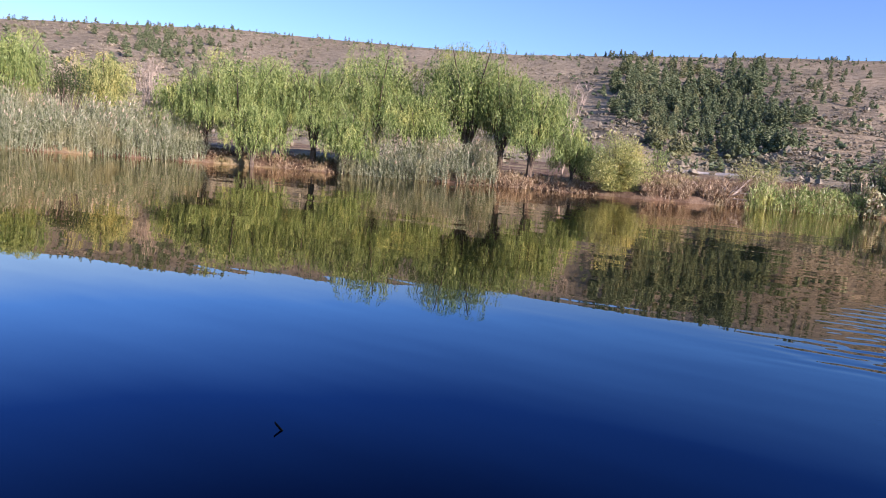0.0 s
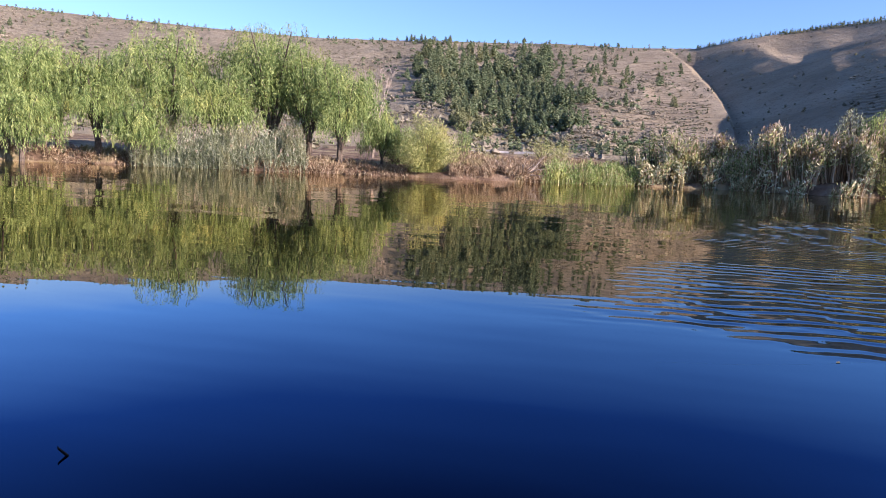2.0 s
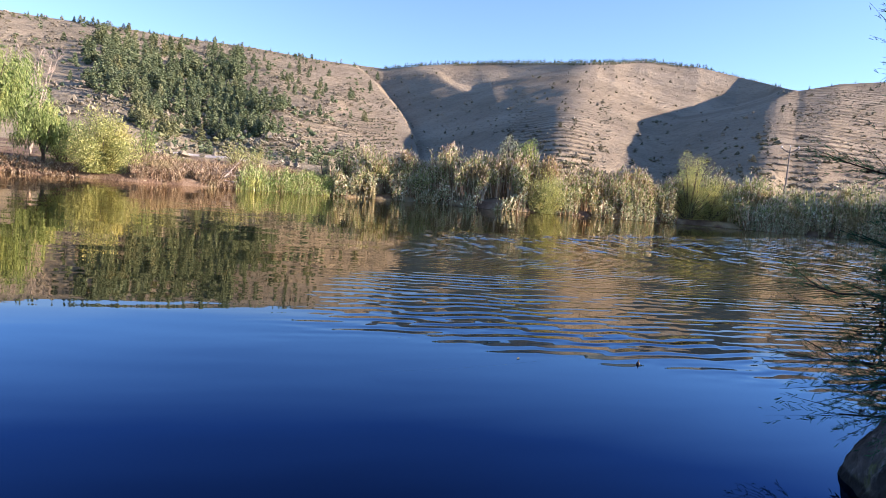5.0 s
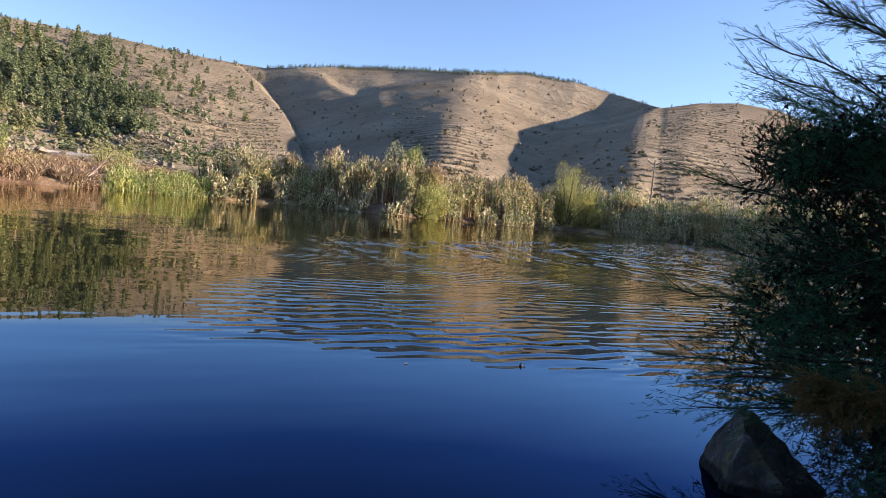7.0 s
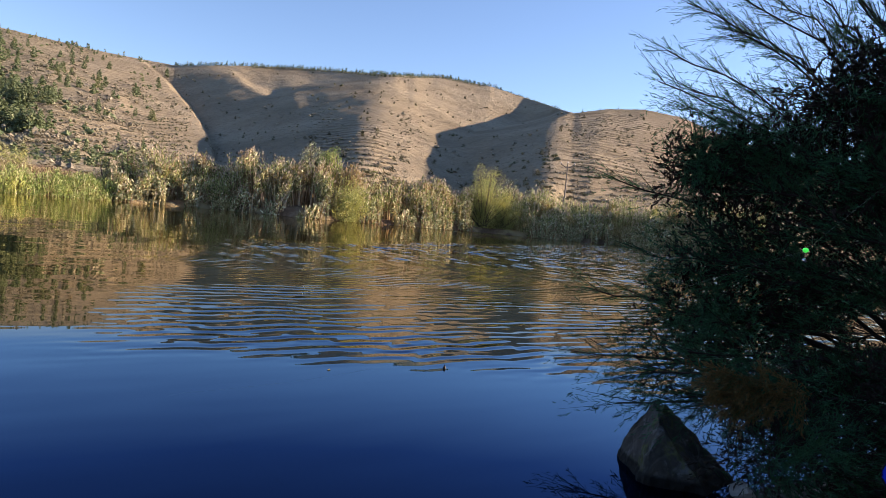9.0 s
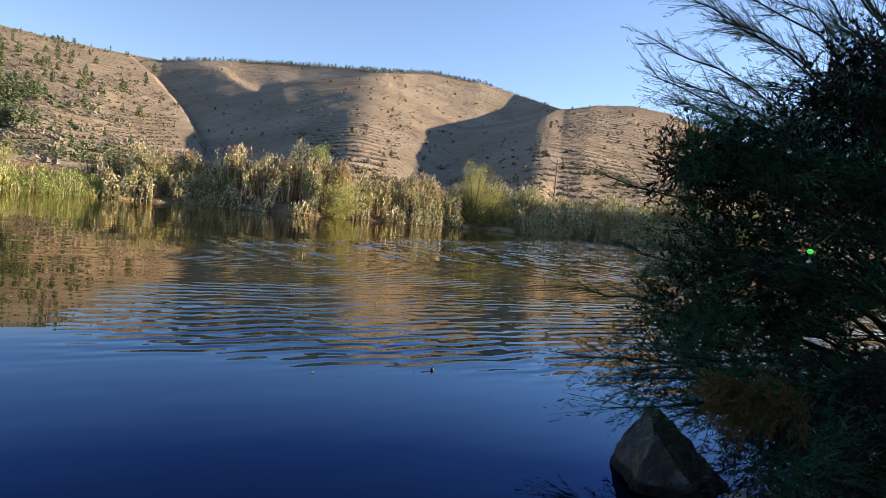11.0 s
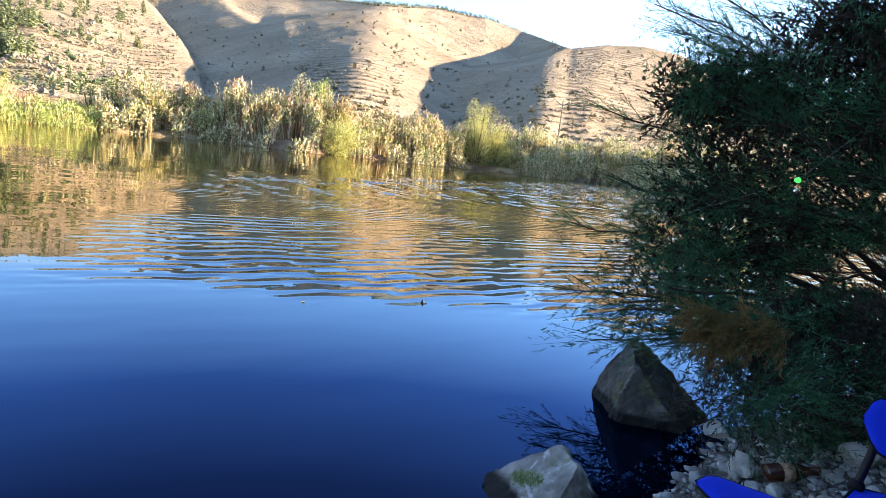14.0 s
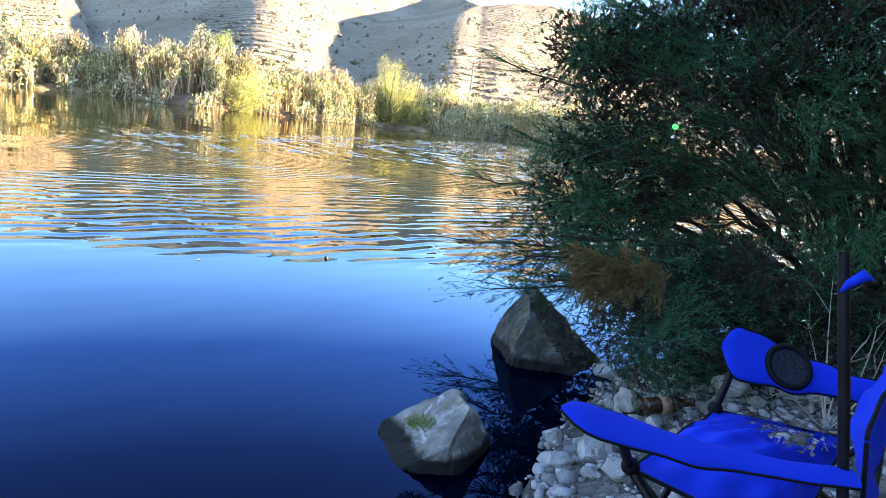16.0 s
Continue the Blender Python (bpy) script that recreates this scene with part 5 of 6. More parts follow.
def build_rocks():
    def boulder_stone(name, tone):
        m = Mat(name)
        z = m.xyz()[2]
        rock = m.ramp(m.noise(9.0, 8, 0.7), [(0.28, (0.08, 0.076, 0.066)), (0.5, (0.18, 0.17, 0.15)), (0.72, (0.36, 0.35, 0.32))])
        lichen = m.step(m.noise(14.0, 6, 0.7, 0.6), 0.55, 0.63)
        color = m.mix(m.math("MULTIPLY", lichen, 0.6), m.mix(1.0, rock, (tone, tone, tone), "MULTIPLY"), (0.52 * tone, 0.53 * tone, 0.52 * tone))
        moss = m.math("MULTIPLY", m.step(m.noise(6.0, 5, 0.7), 0.52, 0.62), m.step(m.noise(30.0, 4, 0.7), 0.4, 0.6))
        color = m.mix(m.math("MULTIPLY", moss, 0.55), color, (0.13, 0.16, 0.04))
        tide = m.step(m.math("ADD", z, m.math("MULTIPLY", m.noise(8.0, 3), 0.02)), 0.072, 0.045)
        color = m.mix(tide, color, (0.012, 0.012, 0.010))
        m.bump(m.noise(30.0, 8, 0.75), 0.8, 0.03)
        return m.done(color, 0.85, 0.3)

    wet = boulder_stone("pale_limestone", 1.45)
    # same stone at a darker tone: the tamarisk's shade put into the colour
    grey = boulder_stone("shaded_limestone", 0.40)

    me = rock_mesh("boulder", (0.225, 0.21, 0.225), 3, 5, 0, 0.11, [((-0.52, -0.24, 0.82), 0.30), ((0.88, -0.42, 0.22), 0.62), ((-0.1, -0.92, 0.22), 0.66), ((-1, 0.1, 0.15), 0.84), ((0, 1, 0.25), 0.72), ((0.15, 0.1, 1), 0.80), ((0.5, -0.85, 0.0), 0.70), ((0.8, 0.2, 0.6), 0.80)])
    me.materials.append(wet)
    ob = new("boulder", me)
    ob.matrix_world = pose(1.455, 1.525, 0.015, 0, 0, -42)
    tagged(ob, "pale mossy limestone boulder standing in shallow water", "rock", "shore boulders")
    # its moss cushion
    s = Soup()
    n = 900
    a, r = rng.uniform(0, 2 * np.pi, n), 0.055 * np.sqrt(rng.uniform(0, 1, n))
    p = np.stack([1.37 + np.cos(a) * r, 1.49 + np.sin(a) * r * 0.8, 0.135 + 0 * a + rng.normal(size=n) * 0.006], 1)
    s.quads(blades(p, rng.normal(size=(n, 3)) * 0.5 + [-0.2, -0.3, 0.9], rng.uniform(0.006, 0.014, n), rng.uniform(0.002, 0.004, n)))
    tagged(s.make("moss", M["willow_dark"]), "bright green moss growing on the boulder", "moss", kind="stuff")

    me = rock_mesh("boulder", (0.355, 0.32, 0.42), 8, 5, 0, 0.12, [((-0.86, -0.25, 0.42), 0.52), ((0.62, -0.2, 0.74), 0.46), ((0.05, -0.93, 0.33), 0.55), ((0, 0.9, 0.4), 0.55), ((-0.55, -0.78, 0.25), 0.62), ((-0.25, 0, 1), 0.80), ((0.9, -0.35, 0.25), 0.74)])
    me.materials.append(grey)
    ob = new("boulder", me)
    ob.matrix_world = pose(2.53, 1.99, -0.025, 0, 0, -50)
    tagged(ob, "tall grey triangular boulder standing in water under the tamarisk", "rock", "shore boulders")

    protos = []
    for k in range(7):
        me = rock_mesh("stone", (0.5, 0.42, 0.33), 20 + k, 3, 15, 0.11)
        me.materials.append(M["rock"])
        protos.append(me)
    big = [(1.75, 1.24, 0.157), (1.87, 1.34, 0.125), (1.87, 1.16, 0.151), (2.35, 1.38, 0.174), (2.76, 1.27, 0.120), (2.77, 1.14, 0.198), (1.77, 1.00, 0.131), (1.91, 1.26, 0.104), (2.68, 1.71, 0.201), (2.36, 1.46, 0.069), (4.1, 1.2, 0.45), (1.74, 1.09, 0.076), (2.61, 1.35, 0.078), (2.98, 1.03, 0.166), (2.96, 0.88, 0.136), (2.72, 1.03, 0.103), (2.27, 1.19, 0.092), (2.69, 1.48, 0.070), (2.24, 1.26, 0.092)]
    r = np.random.default_rng(5)
    spots = [(x, y, w) for x, y, w in big]
    for k in range(95):
        x, y = r.uniform(1.5, 3.6), r.uniform(0.3, 1.8)
        w = r.uniform(0.035, 0.085)
        if land(x, y) > 0.005:
            spots.append((x, y, w))
    for k, (x, y, w) in enumerate(spots):
        ob = new("stone", protos[k % 7])
        z = float(land(x, y))
        ob.matrix_world = pose(x, y, max(z, -0.02) + w * 0.16, r.uniform(-15, 15), r.uniform(-15, 15), r.uniform(0, 360)) @ Matrix.Diagonal((w, w, w * r.uniform(0.8, 1.2), 1))
        tagged(ob, "pale grey limestone lump on the shore" if k < len(big) else "small pale grey stone on the shore", "stone", "shore stones")
    # pebbles
    n = 9000
    x, y = r.uniform(1.0, 4.0, n), r.uniform(-0.2, 1.9, n)
    z = land(x, y)
    ok = (z > -0.03)
    x, y, z = x[ok], y[ok], z[ok]
    n = len(x)
    bm = bmesh.new()
    bmesh.ops.create_icosphere(bm, subdivisions=1, radius=1.0)
    corner = np.array([p.co[:] for p in bm.verts])
    faces = np.array([[q.index for q in face.verts] for face in bm.faces])
    bm.free()
    size = (0.006 + r.exponential(0.0075, n))[:, None, None].clip(0.006, 0.038)
    jit = corner[None] * r.uniform(0.6, 1.25, (n, 1, 3)) + r.normal(size=(n, 12, 3)) * 0.13
    ang = r.uniform(0, 6.28, n)
    c, d = np.cos(ang)[:, None], np.sin(ang)[:, None]
    jit = np.stack([jit[..., 0] * c - jit[..., 1] * d, jit[..., 0] * d + jit[..., 1] * c, jit[..., 2] * 0.7], -1) * size
    v = (jit + np.stack([x, y, z + 0.004], 1)[:, None]).reshape(-1, 3)
    f = (faces[None] + np.arange(n)[:, None, None] * 12).reshape(-1, 3)
    m = Mat("pebble")
    tone = m.ramp(m.geo.outputs["Random Per Island"], [(0.0, (0.04, 0.035, 0.031)), (0.45, (0.145, 0.137, 0.126)), (0.85, (0.38, 0.37, 0.35)), (0.94, (0.60, 0.59, 0.56)), (1.0, (0.26, 0.13, 0.085))])
    ob = link_mesh("pebbles", v, f, m.done(m.mix(0.25, tone, m.ramp(m.noise(90, 3), [(0.3, (0.1, 0.1, 0.09)), (0.7, (0.4, 0.385, 0.36))])), 0.9, 0.3), None, True)
    tagged(ob, "grey and rusty pebbles covering the shore", "pebbles", kind="stuff")


build_tamarisk()
build_shade_trees()
build_rocks()

# ---- camp chair ----


def bar(name, points, radius, material, parent, label="", sides=8):
    ob = link_mesh(name, *tube(points, radius, sides), material, parent, True)
    return tagged(ob, label) if label else ob


def cloth(name, corners, thick, material, parent, sag=0.0, nu=14, nv=10, label="", wave=0.0, torn=None):
    """A cloth panel between four corners, with thickness, sag and soft folds."""
    a, b, c, d = [np.asarray(p, float) for p in corners]
    u, v = np.meshgrid(np.linspace(0, 1, nu), np.linspace(0, 1, nv), indexing="ij")
    u, v = u[..., None], v[..., None]
    p = a * (1 - u) * (1 - v) + b * u * (1 - v) + c * u * v + d * (1 - u) * v
    n = np.cross(b - a, d - a)
    n = n / np.linalg.norm(n)
    p = p - n * sag * np.sin(np.pi * u) * np.sin(np.pi * v) + n * wave * (np.sin(9 * u + 4 * v) + 0.6 * np.sin(23 * v - 11 * u + 2 * np.sin(5 * u)) + 0.35 * np.sin(31 * u + 17 * v)) * np.sin(np.pi * u) ** 0.7
    top, low = p + n * thick / 2, p - n * thick / 2
    verts = np.concatenate([top.reshape(-1, 3), low.reshape(-1, 3)])
    i, j = np.meshgrid(np.arange(nu - 1), np.arange(nv - 1), indexing="ij")
    q = np.stack([i * nv + j, (i + 1) * nv + j, (i + 1) * nv + j + 1, i * nv + j + 1], -1).reshape(-1, 4)
    if torn:
        # a worn-through patch, ragged and crossed by threads
        uu, vv = (q[:, 0] // nv + 0.5) / nu, (q[:, 0] % nv + 0.5) / nv
        worn = np.hypot((uu - torn[0]) / torn[2], (vv - torn[1]) / torn[3]) + (fbm(uu * 30, vv * 30, 4, 31) - 0.5) * 2.2
        q = q[(worn > 1.0) | (q[:, 0] // nv % 5 == 0) & (value_noise(uu * 9, vv * 4, 33) > 0.35)]
    k = nu * nv
    rim = [m * nv for m in range(nu)] + [(nu - 1) * nv + m for m in range(1, nv)] + [m * nv + nv - 1 for m in range(nu - 2, -1, -1)] + [m for m in range(nv - 2, 0, -1)]
    side = [(rim[m], rim[(m + 1) % len(rim)], rim[(m + 1) % len(rim)] + k, rim[m] + k) for m in range(len(rim))]
    ob = link_mesh(name, verts, np.concatenate([q, q[:, ::-1] + k, np.array(side)[:, ::-1]]), material, parent, True)
    if label:
        tagged(ob, label)
    edge = [p.reshape(-1, 3)[m] for m in rim] + [p.reshape(-1, 3)[rim[0]], p.reshape(-1, 3)[rim[1]]]
    return ob, np.array(edge)


def armrest(name, tip, tail, wide0, wide1, material, trim, parent, hole=None, roll=0.0):
    """A padded paddle-shaped armrest strap with a black piped edge; a cup ring where hole is given."""
    tip, tail = np.asarray(tip, float), np.asarray(tail, float)
    way = tail - tip
    length = np.linalg.norm(way)
    way = way / length
    side = np.cross(way, [0, 0, 1.0])
    side = side / np.linalg.norm(side)
    up = np.cross(side, way)
    side, up = side * math.cos(radians(roll)) + up * math.sin(radians(roll)), up * math.cos(radians(roll)) - side * math.sin(radians(roll))
    s = np.linspace(0, 1, 26)
    half = (wide0 + (wide1 - wide0) * np.clip(s * 1.35, 0, 1) ** 1.2) / 2 * np.sqrt(np.clip(s / 0.10, 0.02, 1))
    mid = tip + way * (s * length)[:, None] - up * (0.02 * np.sin(np.pi * s))[:, None] + side * (0.004 * np.sin(s * 17) * np.sin(np.pi * s))[:, None]
    half = half * (1 + 0.05 * np.sin(s * 29 + 1) * np.sin(np.pi * s))
    ring = []
    for a in np.linspace(0, 2 * np.pi, 12, endpoint=False):
        ring.append(mid + side * (half * np.cos(a))[:, None] + up * (0.010 * np.sin(a) * np.sqrt(np.clip(s / 0.05, 0.1, 1)))[:, None])
    v = np.stack(ring, 1).reshape(-1, 3)
    i, j = np.meshgrid(np.arange(25), np.arange(12), indexing="ij")
    k = (j + 1) % 12
    f = np.stack([i * 12 + j, i * 12 + k, (i + 1) * 12 + k, (i + 1) * 12 + j], -1).reshape(-1, 4)
    ob = link_mesh(name, v, f, material, parent, True)
    edge = np.concatenate([mid + side * half[:, None], (mid - side * half[:, None])[::-1]])
    link_mesh("piping", *tube(edge, 0.0022, 6), trim, ob, True)
    if hole is not None:
        c = tip + way * length * hole - up * (0.02 * math.sin(math.pi * hole) - 0.0155)
        a = np.linspace(0, 2 * np.pi, 33)
        loop = c + side[None] * (np.cos(a) * 0.047)[:, None] + way[None] * (np.sin(a) * 0.047)[:, None]
        link_mesh("cup_ring", *tube(loop, 0.007, 6), trim, ob, True)
        rings = [(0.045, 0.0), (0.041, 0.0005), (0.036, 0.0), (0.0, 0.0)]
        v = np.concatenate([c + up * dz + side[None] * (np.cos(a[:-1]) * r)[:, None] + way[None] * (np.sin(a[:-1]) * r)[:, None] for r, dz in rings])
        i, j = np.meshgrid(np.arange(3), np.arange(32), indexing="ij")
        k = (j + 1) % 32
        f = np.stack([i * 32 + j, i * 32 + k, (i + 1) * 32 + k, (i + 1) * 32 + j], -1).reshape(-1, 4)
        m = Mat("cup_net")
        net = m.ramp(m.noise(260.0, 2), [(0.4, (0.004, 0.004, 0.006)), (0.72, (0.03, 0.034, 0.04))])
        link_mesh("cup_net", v, f, m.done(net, 0.7, 0.3), ob, True)
    return ob


def build_chair():
    m = Mat("blue_polyester")
    weave = m.noise(900.0, 2, at=m.where((1, 1, 1)))
    soft = m.noise(9.0, 4)
    color = m.mix(m.math("MULTIPLY", soft, 0.5), (0.0006, 0.026, 0.42), (0.0012, 0.050, 0.62))
    m.bump(m.math("ADD", m.math("MULTIPLY", weave, 0.3), soft), 0.35, 0.006)
    blue = m.done(color, 0.8, 0.12)
    m = Mat("black_trim")
    trim = m.done((0.004, 0.004, 0.005), 0.7, 0.15)
    m = Mat("black_tube")
    steel = m.done(m.ramp(m.noise(40.0, 3), [(0.4, (0.003, 0.003, 0.004)), (0.7, (0.009, 0.009, 0.010))]), 0.45, 0.25)
    base = (1.35, 0.45, float(land(1.35, 0.45)))
    chair = thing("camping_chair", base, "empty bright blue folding camping chair with black frame", "chair")
    o = np.array(base)

    def at(x, y, z):
        return np.array([x, y, z]) - o

    fl, fr = at(1.10, 0.60, 0.50), at(1.53, 0.66, 0.50)
    bl, br = at(1.27, 0.29, 0.45), at(1.93, 0.42, 0.45)
    seat, edge = cloth("seat", (fl, fr, fr * 0.22 + br * 0.78 - [0, 0, 0.02], fl * 0.22 + bl * 0.78 - [0, 0, 0.02]), 0.005, blue, chair, 0.055, 140, 100, "sagging blue seat cloth, worn through in one patch", 0.010, (0.78, 0.58, 0.20, 0.27))
    link_mesh("piping", *tube(edge, 0.004, 6), trim, seat, True)
    armrest("armrest", at(0.905, 0.628, 0.643), at(1.255, 0.300, 0.59), 0.100, 0.05, blue, trim, chair, None, -10)
    armrest("armrest", at(1.493, 0.657, 0.662), at(1.755, 0.385, 0.602), 0.138, 0.06, blue, trim, chair, 0.40, -52)
    # back posts, one with its sleeve pulled off
    post = bar("back_post", [bl - [0, 0, 0.02], bl + (at(1.231, 0.382, 0.945) - bl) * 0.5, at(1.231, 0.382, 0.945)], 0.0095, steel, chair, "bare black tube standing above the armrest", 10)
    bar("strap", [at(1.228, 0.372, 0.885), at(1.218, 0.362, 0.90), at(1.225, 0.345, 0.918), at(1.235, 0.335, 0.912)], [0.003, 0.007, 0.010, 0.002], blue, post, "small blue cloth loop")
    bar("back_post", [br - [0, 0, 0.02], at(1.97, 0.38, 0.93)], 0.0125, steel, chair, "", 10)
    back, edge = cloth("backrest", (bl + [0.012, -0.01, 0.05], at(1.94, 0.405, 0.52), at(1.955, 0.385, 0.86), at(1.27, 0.30, 0.655)), 0.008, blue, chair, 0.05, 26, 22, "slack blue backrest cloth", 0.010)
    link_mesh("piping", *tube(edge, 0.004, 6), trim, back, True)
    for top, low in ((at(0.99, 0.585, 0.625), fl), (at(1.54, 0.64, 0.635), fr)):
        bar("arm_post", [top, top * 0.5 + low * 0.5 + [0.004, 0, 0], low], 0.0092, steel, chair)
    feet = [np.array([1.00, 0.62]), np.array([1.60, 0.70]), np.array([1.16, 0.22]), np.array([1.96, 0.36])]
    ground = [at(p[0], p[1], float(land(p[0], p[1])) + 0.012) for p in feet]
    for a, b in ((fl, ground[1]), (fr, ground[0]), (bl, ground[3]), (br, ground[2]), (fl, ground[2]), (bl, ground[0]), (fr, ground[3]), (br, ground[1])):
        bar("leg", [a, (a + b) / 2, b], 0.0085, steel, chair)
    for g in ground:
        bm = bmesh.new()
        bmesh.ops.create_cone(bm, cap_ends=True, segments=12, radius1=0.018, radius2=0.012, depth=0.035)
        bmesh.ops.translate(bm, verts=bm.verts, vec=Vector(g) + Vector((0, 0, 0.005)))
        part("foot_cap", bm, trim, chair, "", True)
    for c in (fl, fr):
        bm = bmesh.new()
        bmesh.ops.create_uvsphere(bm, u_segments=12, v_segments=8, radius=0.017)
        bmesh.ops.translate(bm, verts=bm.verts, vec=Vector(c) + Vector((0, 0, 0.004)))
        part("corner_joint", bm, trim, chair, "", True)


# ---- small things by the shore ----


def build_bottle():
    m = Mat("brown_glass")
    glass = m.done((0.035, 0.010, 0.003), 0.12, 0.6)
    m = Mat("bottle_label")
    paper = m.done(m.ramp(m.noise(60.0, 4), [(0.4, (0.20, 0.12, 0.07)), (0.7, (0.42, 0.30, 0.20))]), 0.8, 0.2)
    x, y = 2.287, 1.147
    ob = thing("bottle", (x, y, float(land(x, y)) + 0.055), "empty brown glass bottle lying on pebbles", "bottle")
    ob.matrix_world = pose(x - 0.045, y + 0.08, float(land(x, y)) + 0.06, 0, -6, -28)
    profile = [(0.0, 0.0), (0.0, 0.028), (0.004, 0.032), (0.115, 0.032), (0.135, 0.027), (0.155, 0.016), (0.19, 0.0135), (0.192, 0.016), (0.20, 0.016), (0.201, 0.0)]

    def turned(pairs):
        a = np.linspace(0, 2 * np.pi, 20, endpoint=False)
        v = np.array([(s, r * math.cos(t), r * math.sin(t)) for s, r in pairs for t in a])
        i, j = np.meshgrid(np.arange(len(pairs) - 1), np.arange(20), indexing="ij")
        k = (j + 1) % 20
        return v, np.stack([i * 20 + j, (i + 1) * 20 + j, (i + 1) * 20 + k, i * 20 + k], -1).reshape(-1, 4)

    link_mesh("glass_body", *turned(profile), glass, ob, True)
    tagged(link_mesh("paper_label", *turned([(0.055, 0.0322), (0.0552, 0.0328), (0.098, 0.0328), (0.0982, 0.0322)]), paper, ob, True), "worn pale paper label")


def build_fishing():
    m = Mat("fishing_line")
    line_mat = m.done((0.30, 0.36, 0.30), 0.3, 0.5)
    bell = np.array([2.02, 1.18, 1.15])
    right = bell + (np.array([2.08, 1.14, 1.23]) - bell) * 14
    # rod rest: a rod leaning at the side of the seat, its tip holds the line
    m = Mat("rod_blank")
    blank = m.done((0.02, 0.02, 0.022), 0.35, 0.5)
    left = np.array([1.88, 1.44, 1.04])
    way = (left - bell) / np.linalg.norm(left - bell)
    end = bell + way * (bell[2] / max(-way[2], 0.05))
    sagged = [bell + (end - bell) * t - np.array([0, 0, 0.10 * math.sin(math.pi * t)]) for t in np.linspace(0, 1, 24)]
    sagged[-1][2] = -0.01
    over = [right + (bell - right) * t - np.array([0, 0, 0.03 * math.sin(math.pi * t)]) for t in np.linspace(0, 1, 12)]
    ob = link_mesh("fishing_line", *tube(over + sagged[1:], 0.0002, 4), line_mat)
    tagged(ob, "thin pale fishing line stretched over the water", "fishing line")
    g = float(land(right[0], right[1] - 0.4))
    rod = thing("fishing_rod", (right[0] + 0.1, right[1] - 0.4, g), "slim black fishing rod propped on the shore", "rod")
    foot = np.array([0, 0, 0.0])
    tip = right - np.array([right[0] + 0.1, right[1] - 0.4, g])
    link_mesh("rod_blank", *tube(curve3(foot, foot * 0.5 + tip * 0.5 + [0, -0.05, 0], tip, 14), np.linspace(0.011, 0.0025, 14), 8), blank, rod, True)
    m = Mat("cork_grip")
    link_mesh("grip", *tube([foot + tip * 0.03, foot + tip * 0.16], 0.016, 10), m.done(m.ramp(m.noise(80, 4), [(0.35, (0.30, 0.19, 0.10)), (0.7, (0.5, 0.36, 0.22))]), 0.9, 0.2), rod, True)
    # bite bell
    m = Mat("green_plastic")
    green = m.done((0.015, 0.55, 0.07), 0.35, 0.5)
    m.bsdf.inputs["Emission Color"].default_value = (0.01, 0.75, 0.08, 1)
    m.bsdf.inputs["Emission Strength"].default_value = 0.35
    m = Mat("bell_metal")
    metal = m.done((0.62, 0.58, 0.54), 0.22, 0.5, 1.0)
    b = thing("bite_bell", bell, "bright green glowing clip with small metal bell on the line", "bell")
    bm = bmesh.new()
    bmesh.ops.create_uvsphere(bm, u_segments=14, v_segments=10, radius=0.011)
    bmesh.ops.scale(bm, verts=bm.verts, vec=(1.25, 0.7, 0.75))
    part("clip", bm, green, b, "bright green plastic clip", True)
    bar("wire", [(0, 0, 0), (0.002, 0, -0.012), (0.001, 0, -0.026)], 0.001, metal, b, "", 5)
    bm = bmesh.new()
    bmesh.ops.create_uvsphere(bm, u_segments=14, v_segments=10, radius=0.0085)
    bmesh.ops.translate(bm, verts=bm.verts, vec=(0.001, 0, -0.034))
    part("metal_bell", bm, metal, b, "small shiny metal bell", True)


def build_floaters():
    m = Mat("dark_cork")
    dark = m.done(m.ramp(m.noise(50.0, 3), [(0.4, (0.015, 0.010, 0.008)), (0.7, (0.05, 0.03, 0.02))]), 0.6, 0.3)
    ob = thing("fishing_float", (2.60, 4.16, 0.0), "small dark fishing float riding on the water", "float")
    a = np.linspace(0, 1, 9)
    link_mesh("float_body", *tube([(0, 0, z) for z in np.linspace(-0.02, 0.022, 9)], 0.004 + 0.010 * np.sin(np.pi * a), 12), dark, ob, True)
    link_mesh("antenna", *tube([(0, 0, 0.02), (0, 0, 0.032)], 0.0025, 6), dark, ob, True)
    # snag of a drowned twig
    ob = link_mesh("drowned_twig", *tube([(-1.655, 1.93, -0.08), (-1.672, 1.91, 0.0), (-1.70, 1.90, 0.028), (-1.702, 1.90, 0.036)], [0.006, 0.0055, 0.004, 0.001], 6), dark, None, True)
    tagged(ob, "bent dark twig poking out of the water", "twig")
    # leaves and seeds adrift
    n = 60
    x, y = rng.uniform(-14, 12, n), rng.uniform(4, 46, n)
    s = Soup()
    s.quads(blades(np.stack([x, y, np.full(n, 0.004)], 1), np.stack([rng.normal(size=n), rng.normal(size=n), np.zeros(n)], 1), rng.uniform(0.03, 0.06, n), rng.uniform(0.015, 0.03, n), np.tile([[0, 0, 1.0]], (n, 1))))
    tagged(s.make("floating_leaves", M["straw"]), "dry leaves adrift on the water", "leaves", kind="stuff")


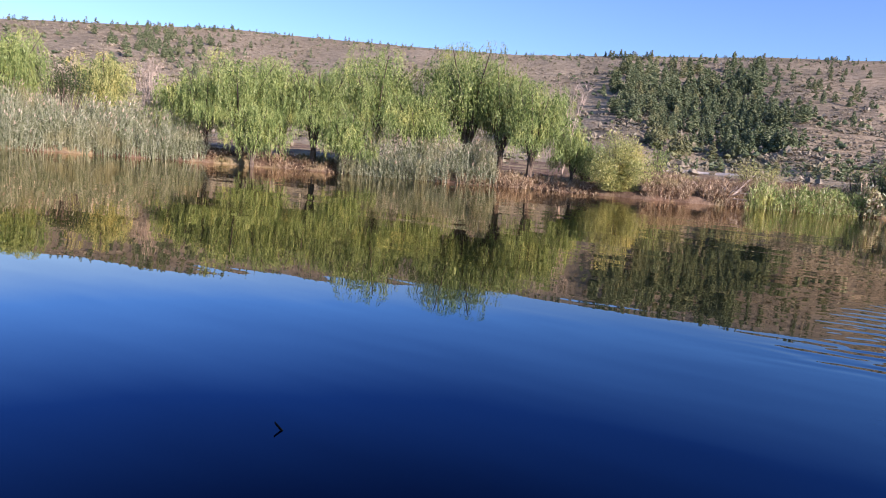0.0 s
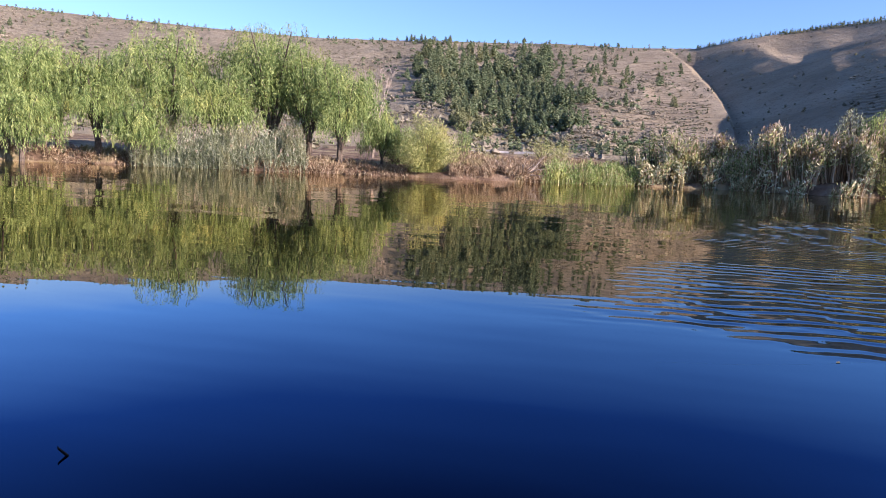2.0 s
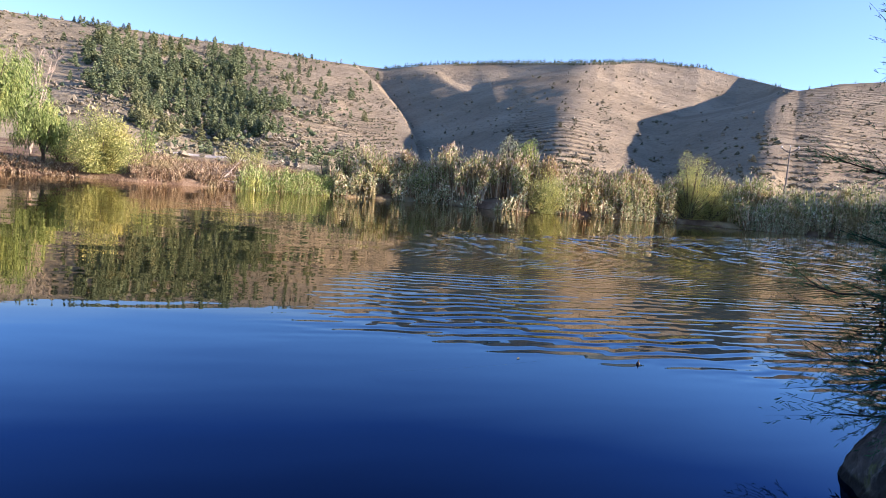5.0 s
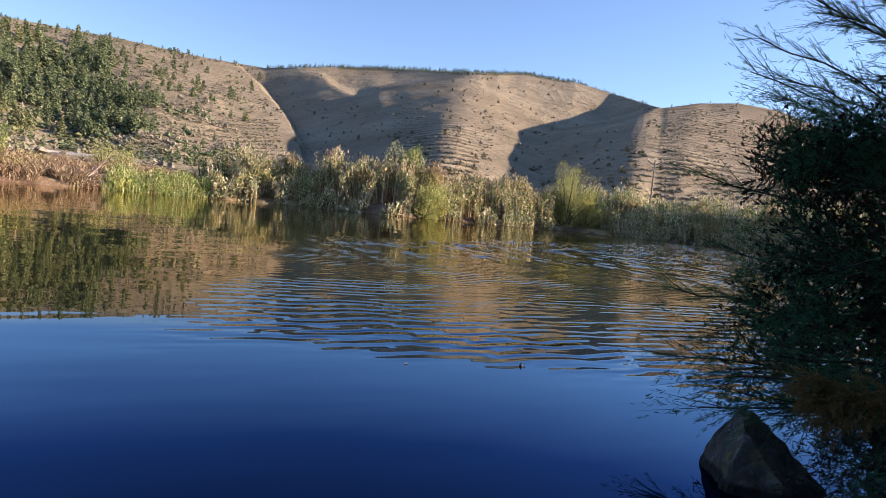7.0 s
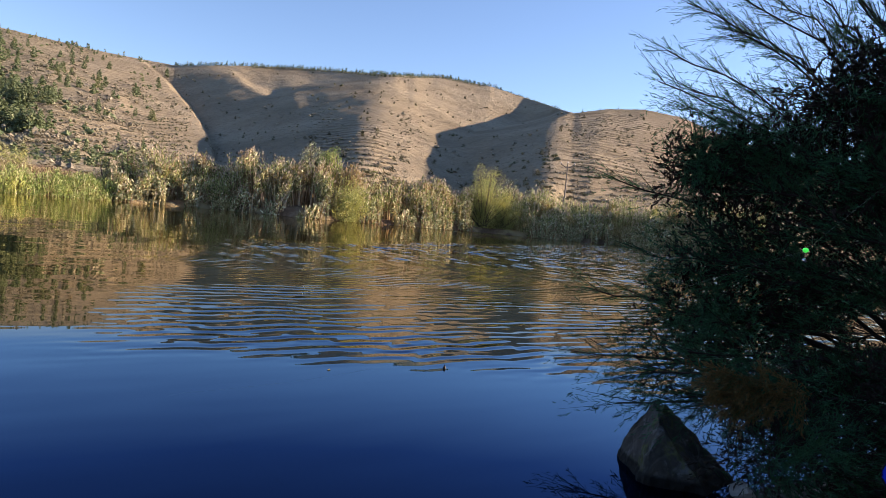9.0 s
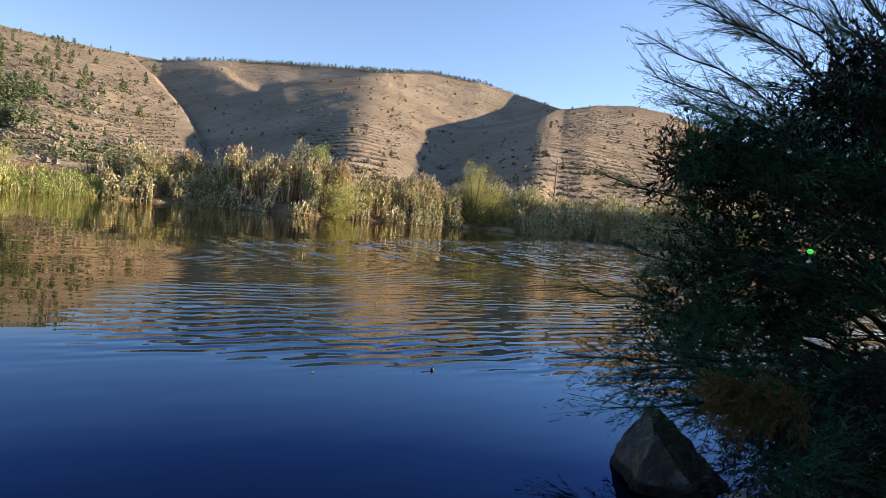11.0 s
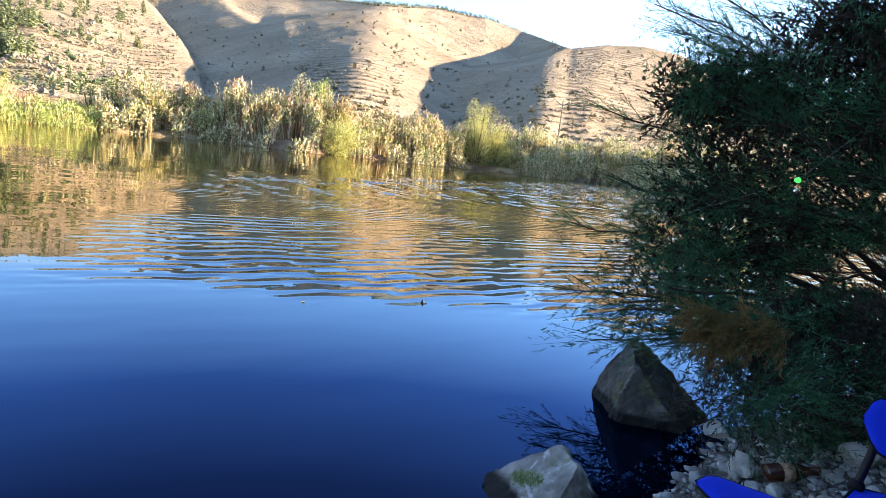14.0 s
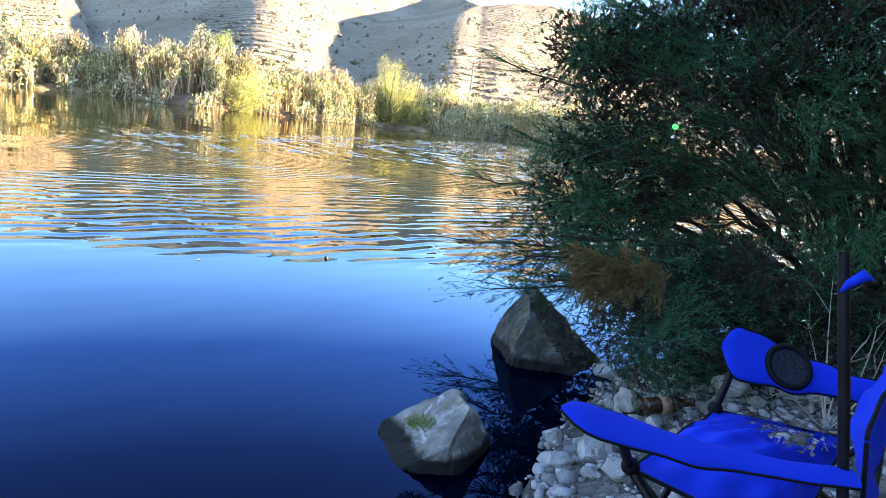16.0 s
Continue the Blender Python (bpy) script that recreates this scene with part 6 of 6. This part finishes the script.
def dead_branch(name, place, label, reach, forks, mat, thick=0.012, seed=1, lean=(0, 0, 1), category="branch"):
    r = np.random.default_rng(seed)
    ob = thing(name, place, label, category)
    lean = np.array(lean, float)
    for k in range(forks):
        d = unit(lean + r.normal(size=3) * [0.9, 0.9, 0.35])
        end = d * reach * r.uniform(0.55, 1.0)
        line = curve3((0, 0, -0.02), end * 0.5 + r.normal(size=3) * reach * 0.10, end, 9)
        line[:, 2] = np.maximum(line[:, 2], -0.01)
        limb = link_mesh("branch", *tube(line, np.linspace(thick, thick * 0.2, 9), 5), M[mat], ob, True)
        for j in range(3):
            q = line[r.integers(3, 8)]
            e = q + unit(d + r.normal(size=3) * 0.8) * reach * r.uniform(0.12, 0.3)
            link_mesh("twig", *tube([q, (q + e) / 2 + r.normal(size=3) * 0.01, e], [thick * 0.35, thick * 0.25, thick * 0.08], 4), M[mat], limb, True)
    return ob


def build_pole():
    """The power line's wooden pole with a curved cross-arm and insulators."""
    x, y = spot(42.2, 170)
    z = float(land(x, y))
    ob = thing("utility_pole", (x, y, z - 0.3), "weathered grey-brown power pole with curved arms", "pole", turn=-42)
    m = Mat("pole_concrete")
    grey = m.done(m.ramp(m.noise(3.0, 4), [(0.35, (0.13, 0.115, 0.10)), (0.7, (0.24, 0.22, 0.20))]), 0.9, 0.2)
    high = 18.4 - z + 0.3
    link_mesh("post", *tube([(0, 0, 0), (0, 0, high * 0.5), (0, 0, high)], [0.22, 0.17, 0.12], 8), grey, ob, True)
    a = np.linspace(-1, 1, 15)
    link_mesh("cross_arm", *tube(np.stack([a * 1.7, a * 0, high - 1.2 + 1.0 * np.abs(a) ** 1.6], 1), 0.13, 6), grey, ob, True)
    m = Mat("porcelain")
    white = m.done((0.7, 0.68, 0.64), 0.3, 0.5)
    for px, pz in ((-1.7, high - 0.2), (0, high), (1.7, high - 0.2)):
        link_mesh("insulator", *tube([(px, 0, pz - 0.05), (px, 0, pz + 0.15), (px, 0, pz + 0.45)], [0.10, 0.16, 0.07], 8), white, ob, True)


def build_log():
    x, y = -4.3, 62.2
    z = max(float(land(x, y)), 0.0)
    dead_branch("driftwood", (x, y, z + 0.12), "bleached dead branches lying at the water's edge", 2.6, 7, "bare", 0.085, 4, (0.6, -0.3, 0.35))
    dead_branch("driftwood", (x - 2.0, y + 0.2, max(float(land(x - 2, y + 0.2)), 0.0) + 0.1), "bleached dead branches lying at the water's edge", 1.8, 5, "bare", 0.07, 9, (0.2, -0.5, 0.3))


build_chair()
build_bottle()
build_fishing()
build_floaters()
dead_branch("dead_shrub", (2.72, 0.765, float(land(2.72, 0.765))), "pale leafless dead shrub on the pebbles", 0.62, 8, "bare", 0.0042, 2, (-0.28, 0.30, 1.15), "shrub")
build_pole()
build_log()
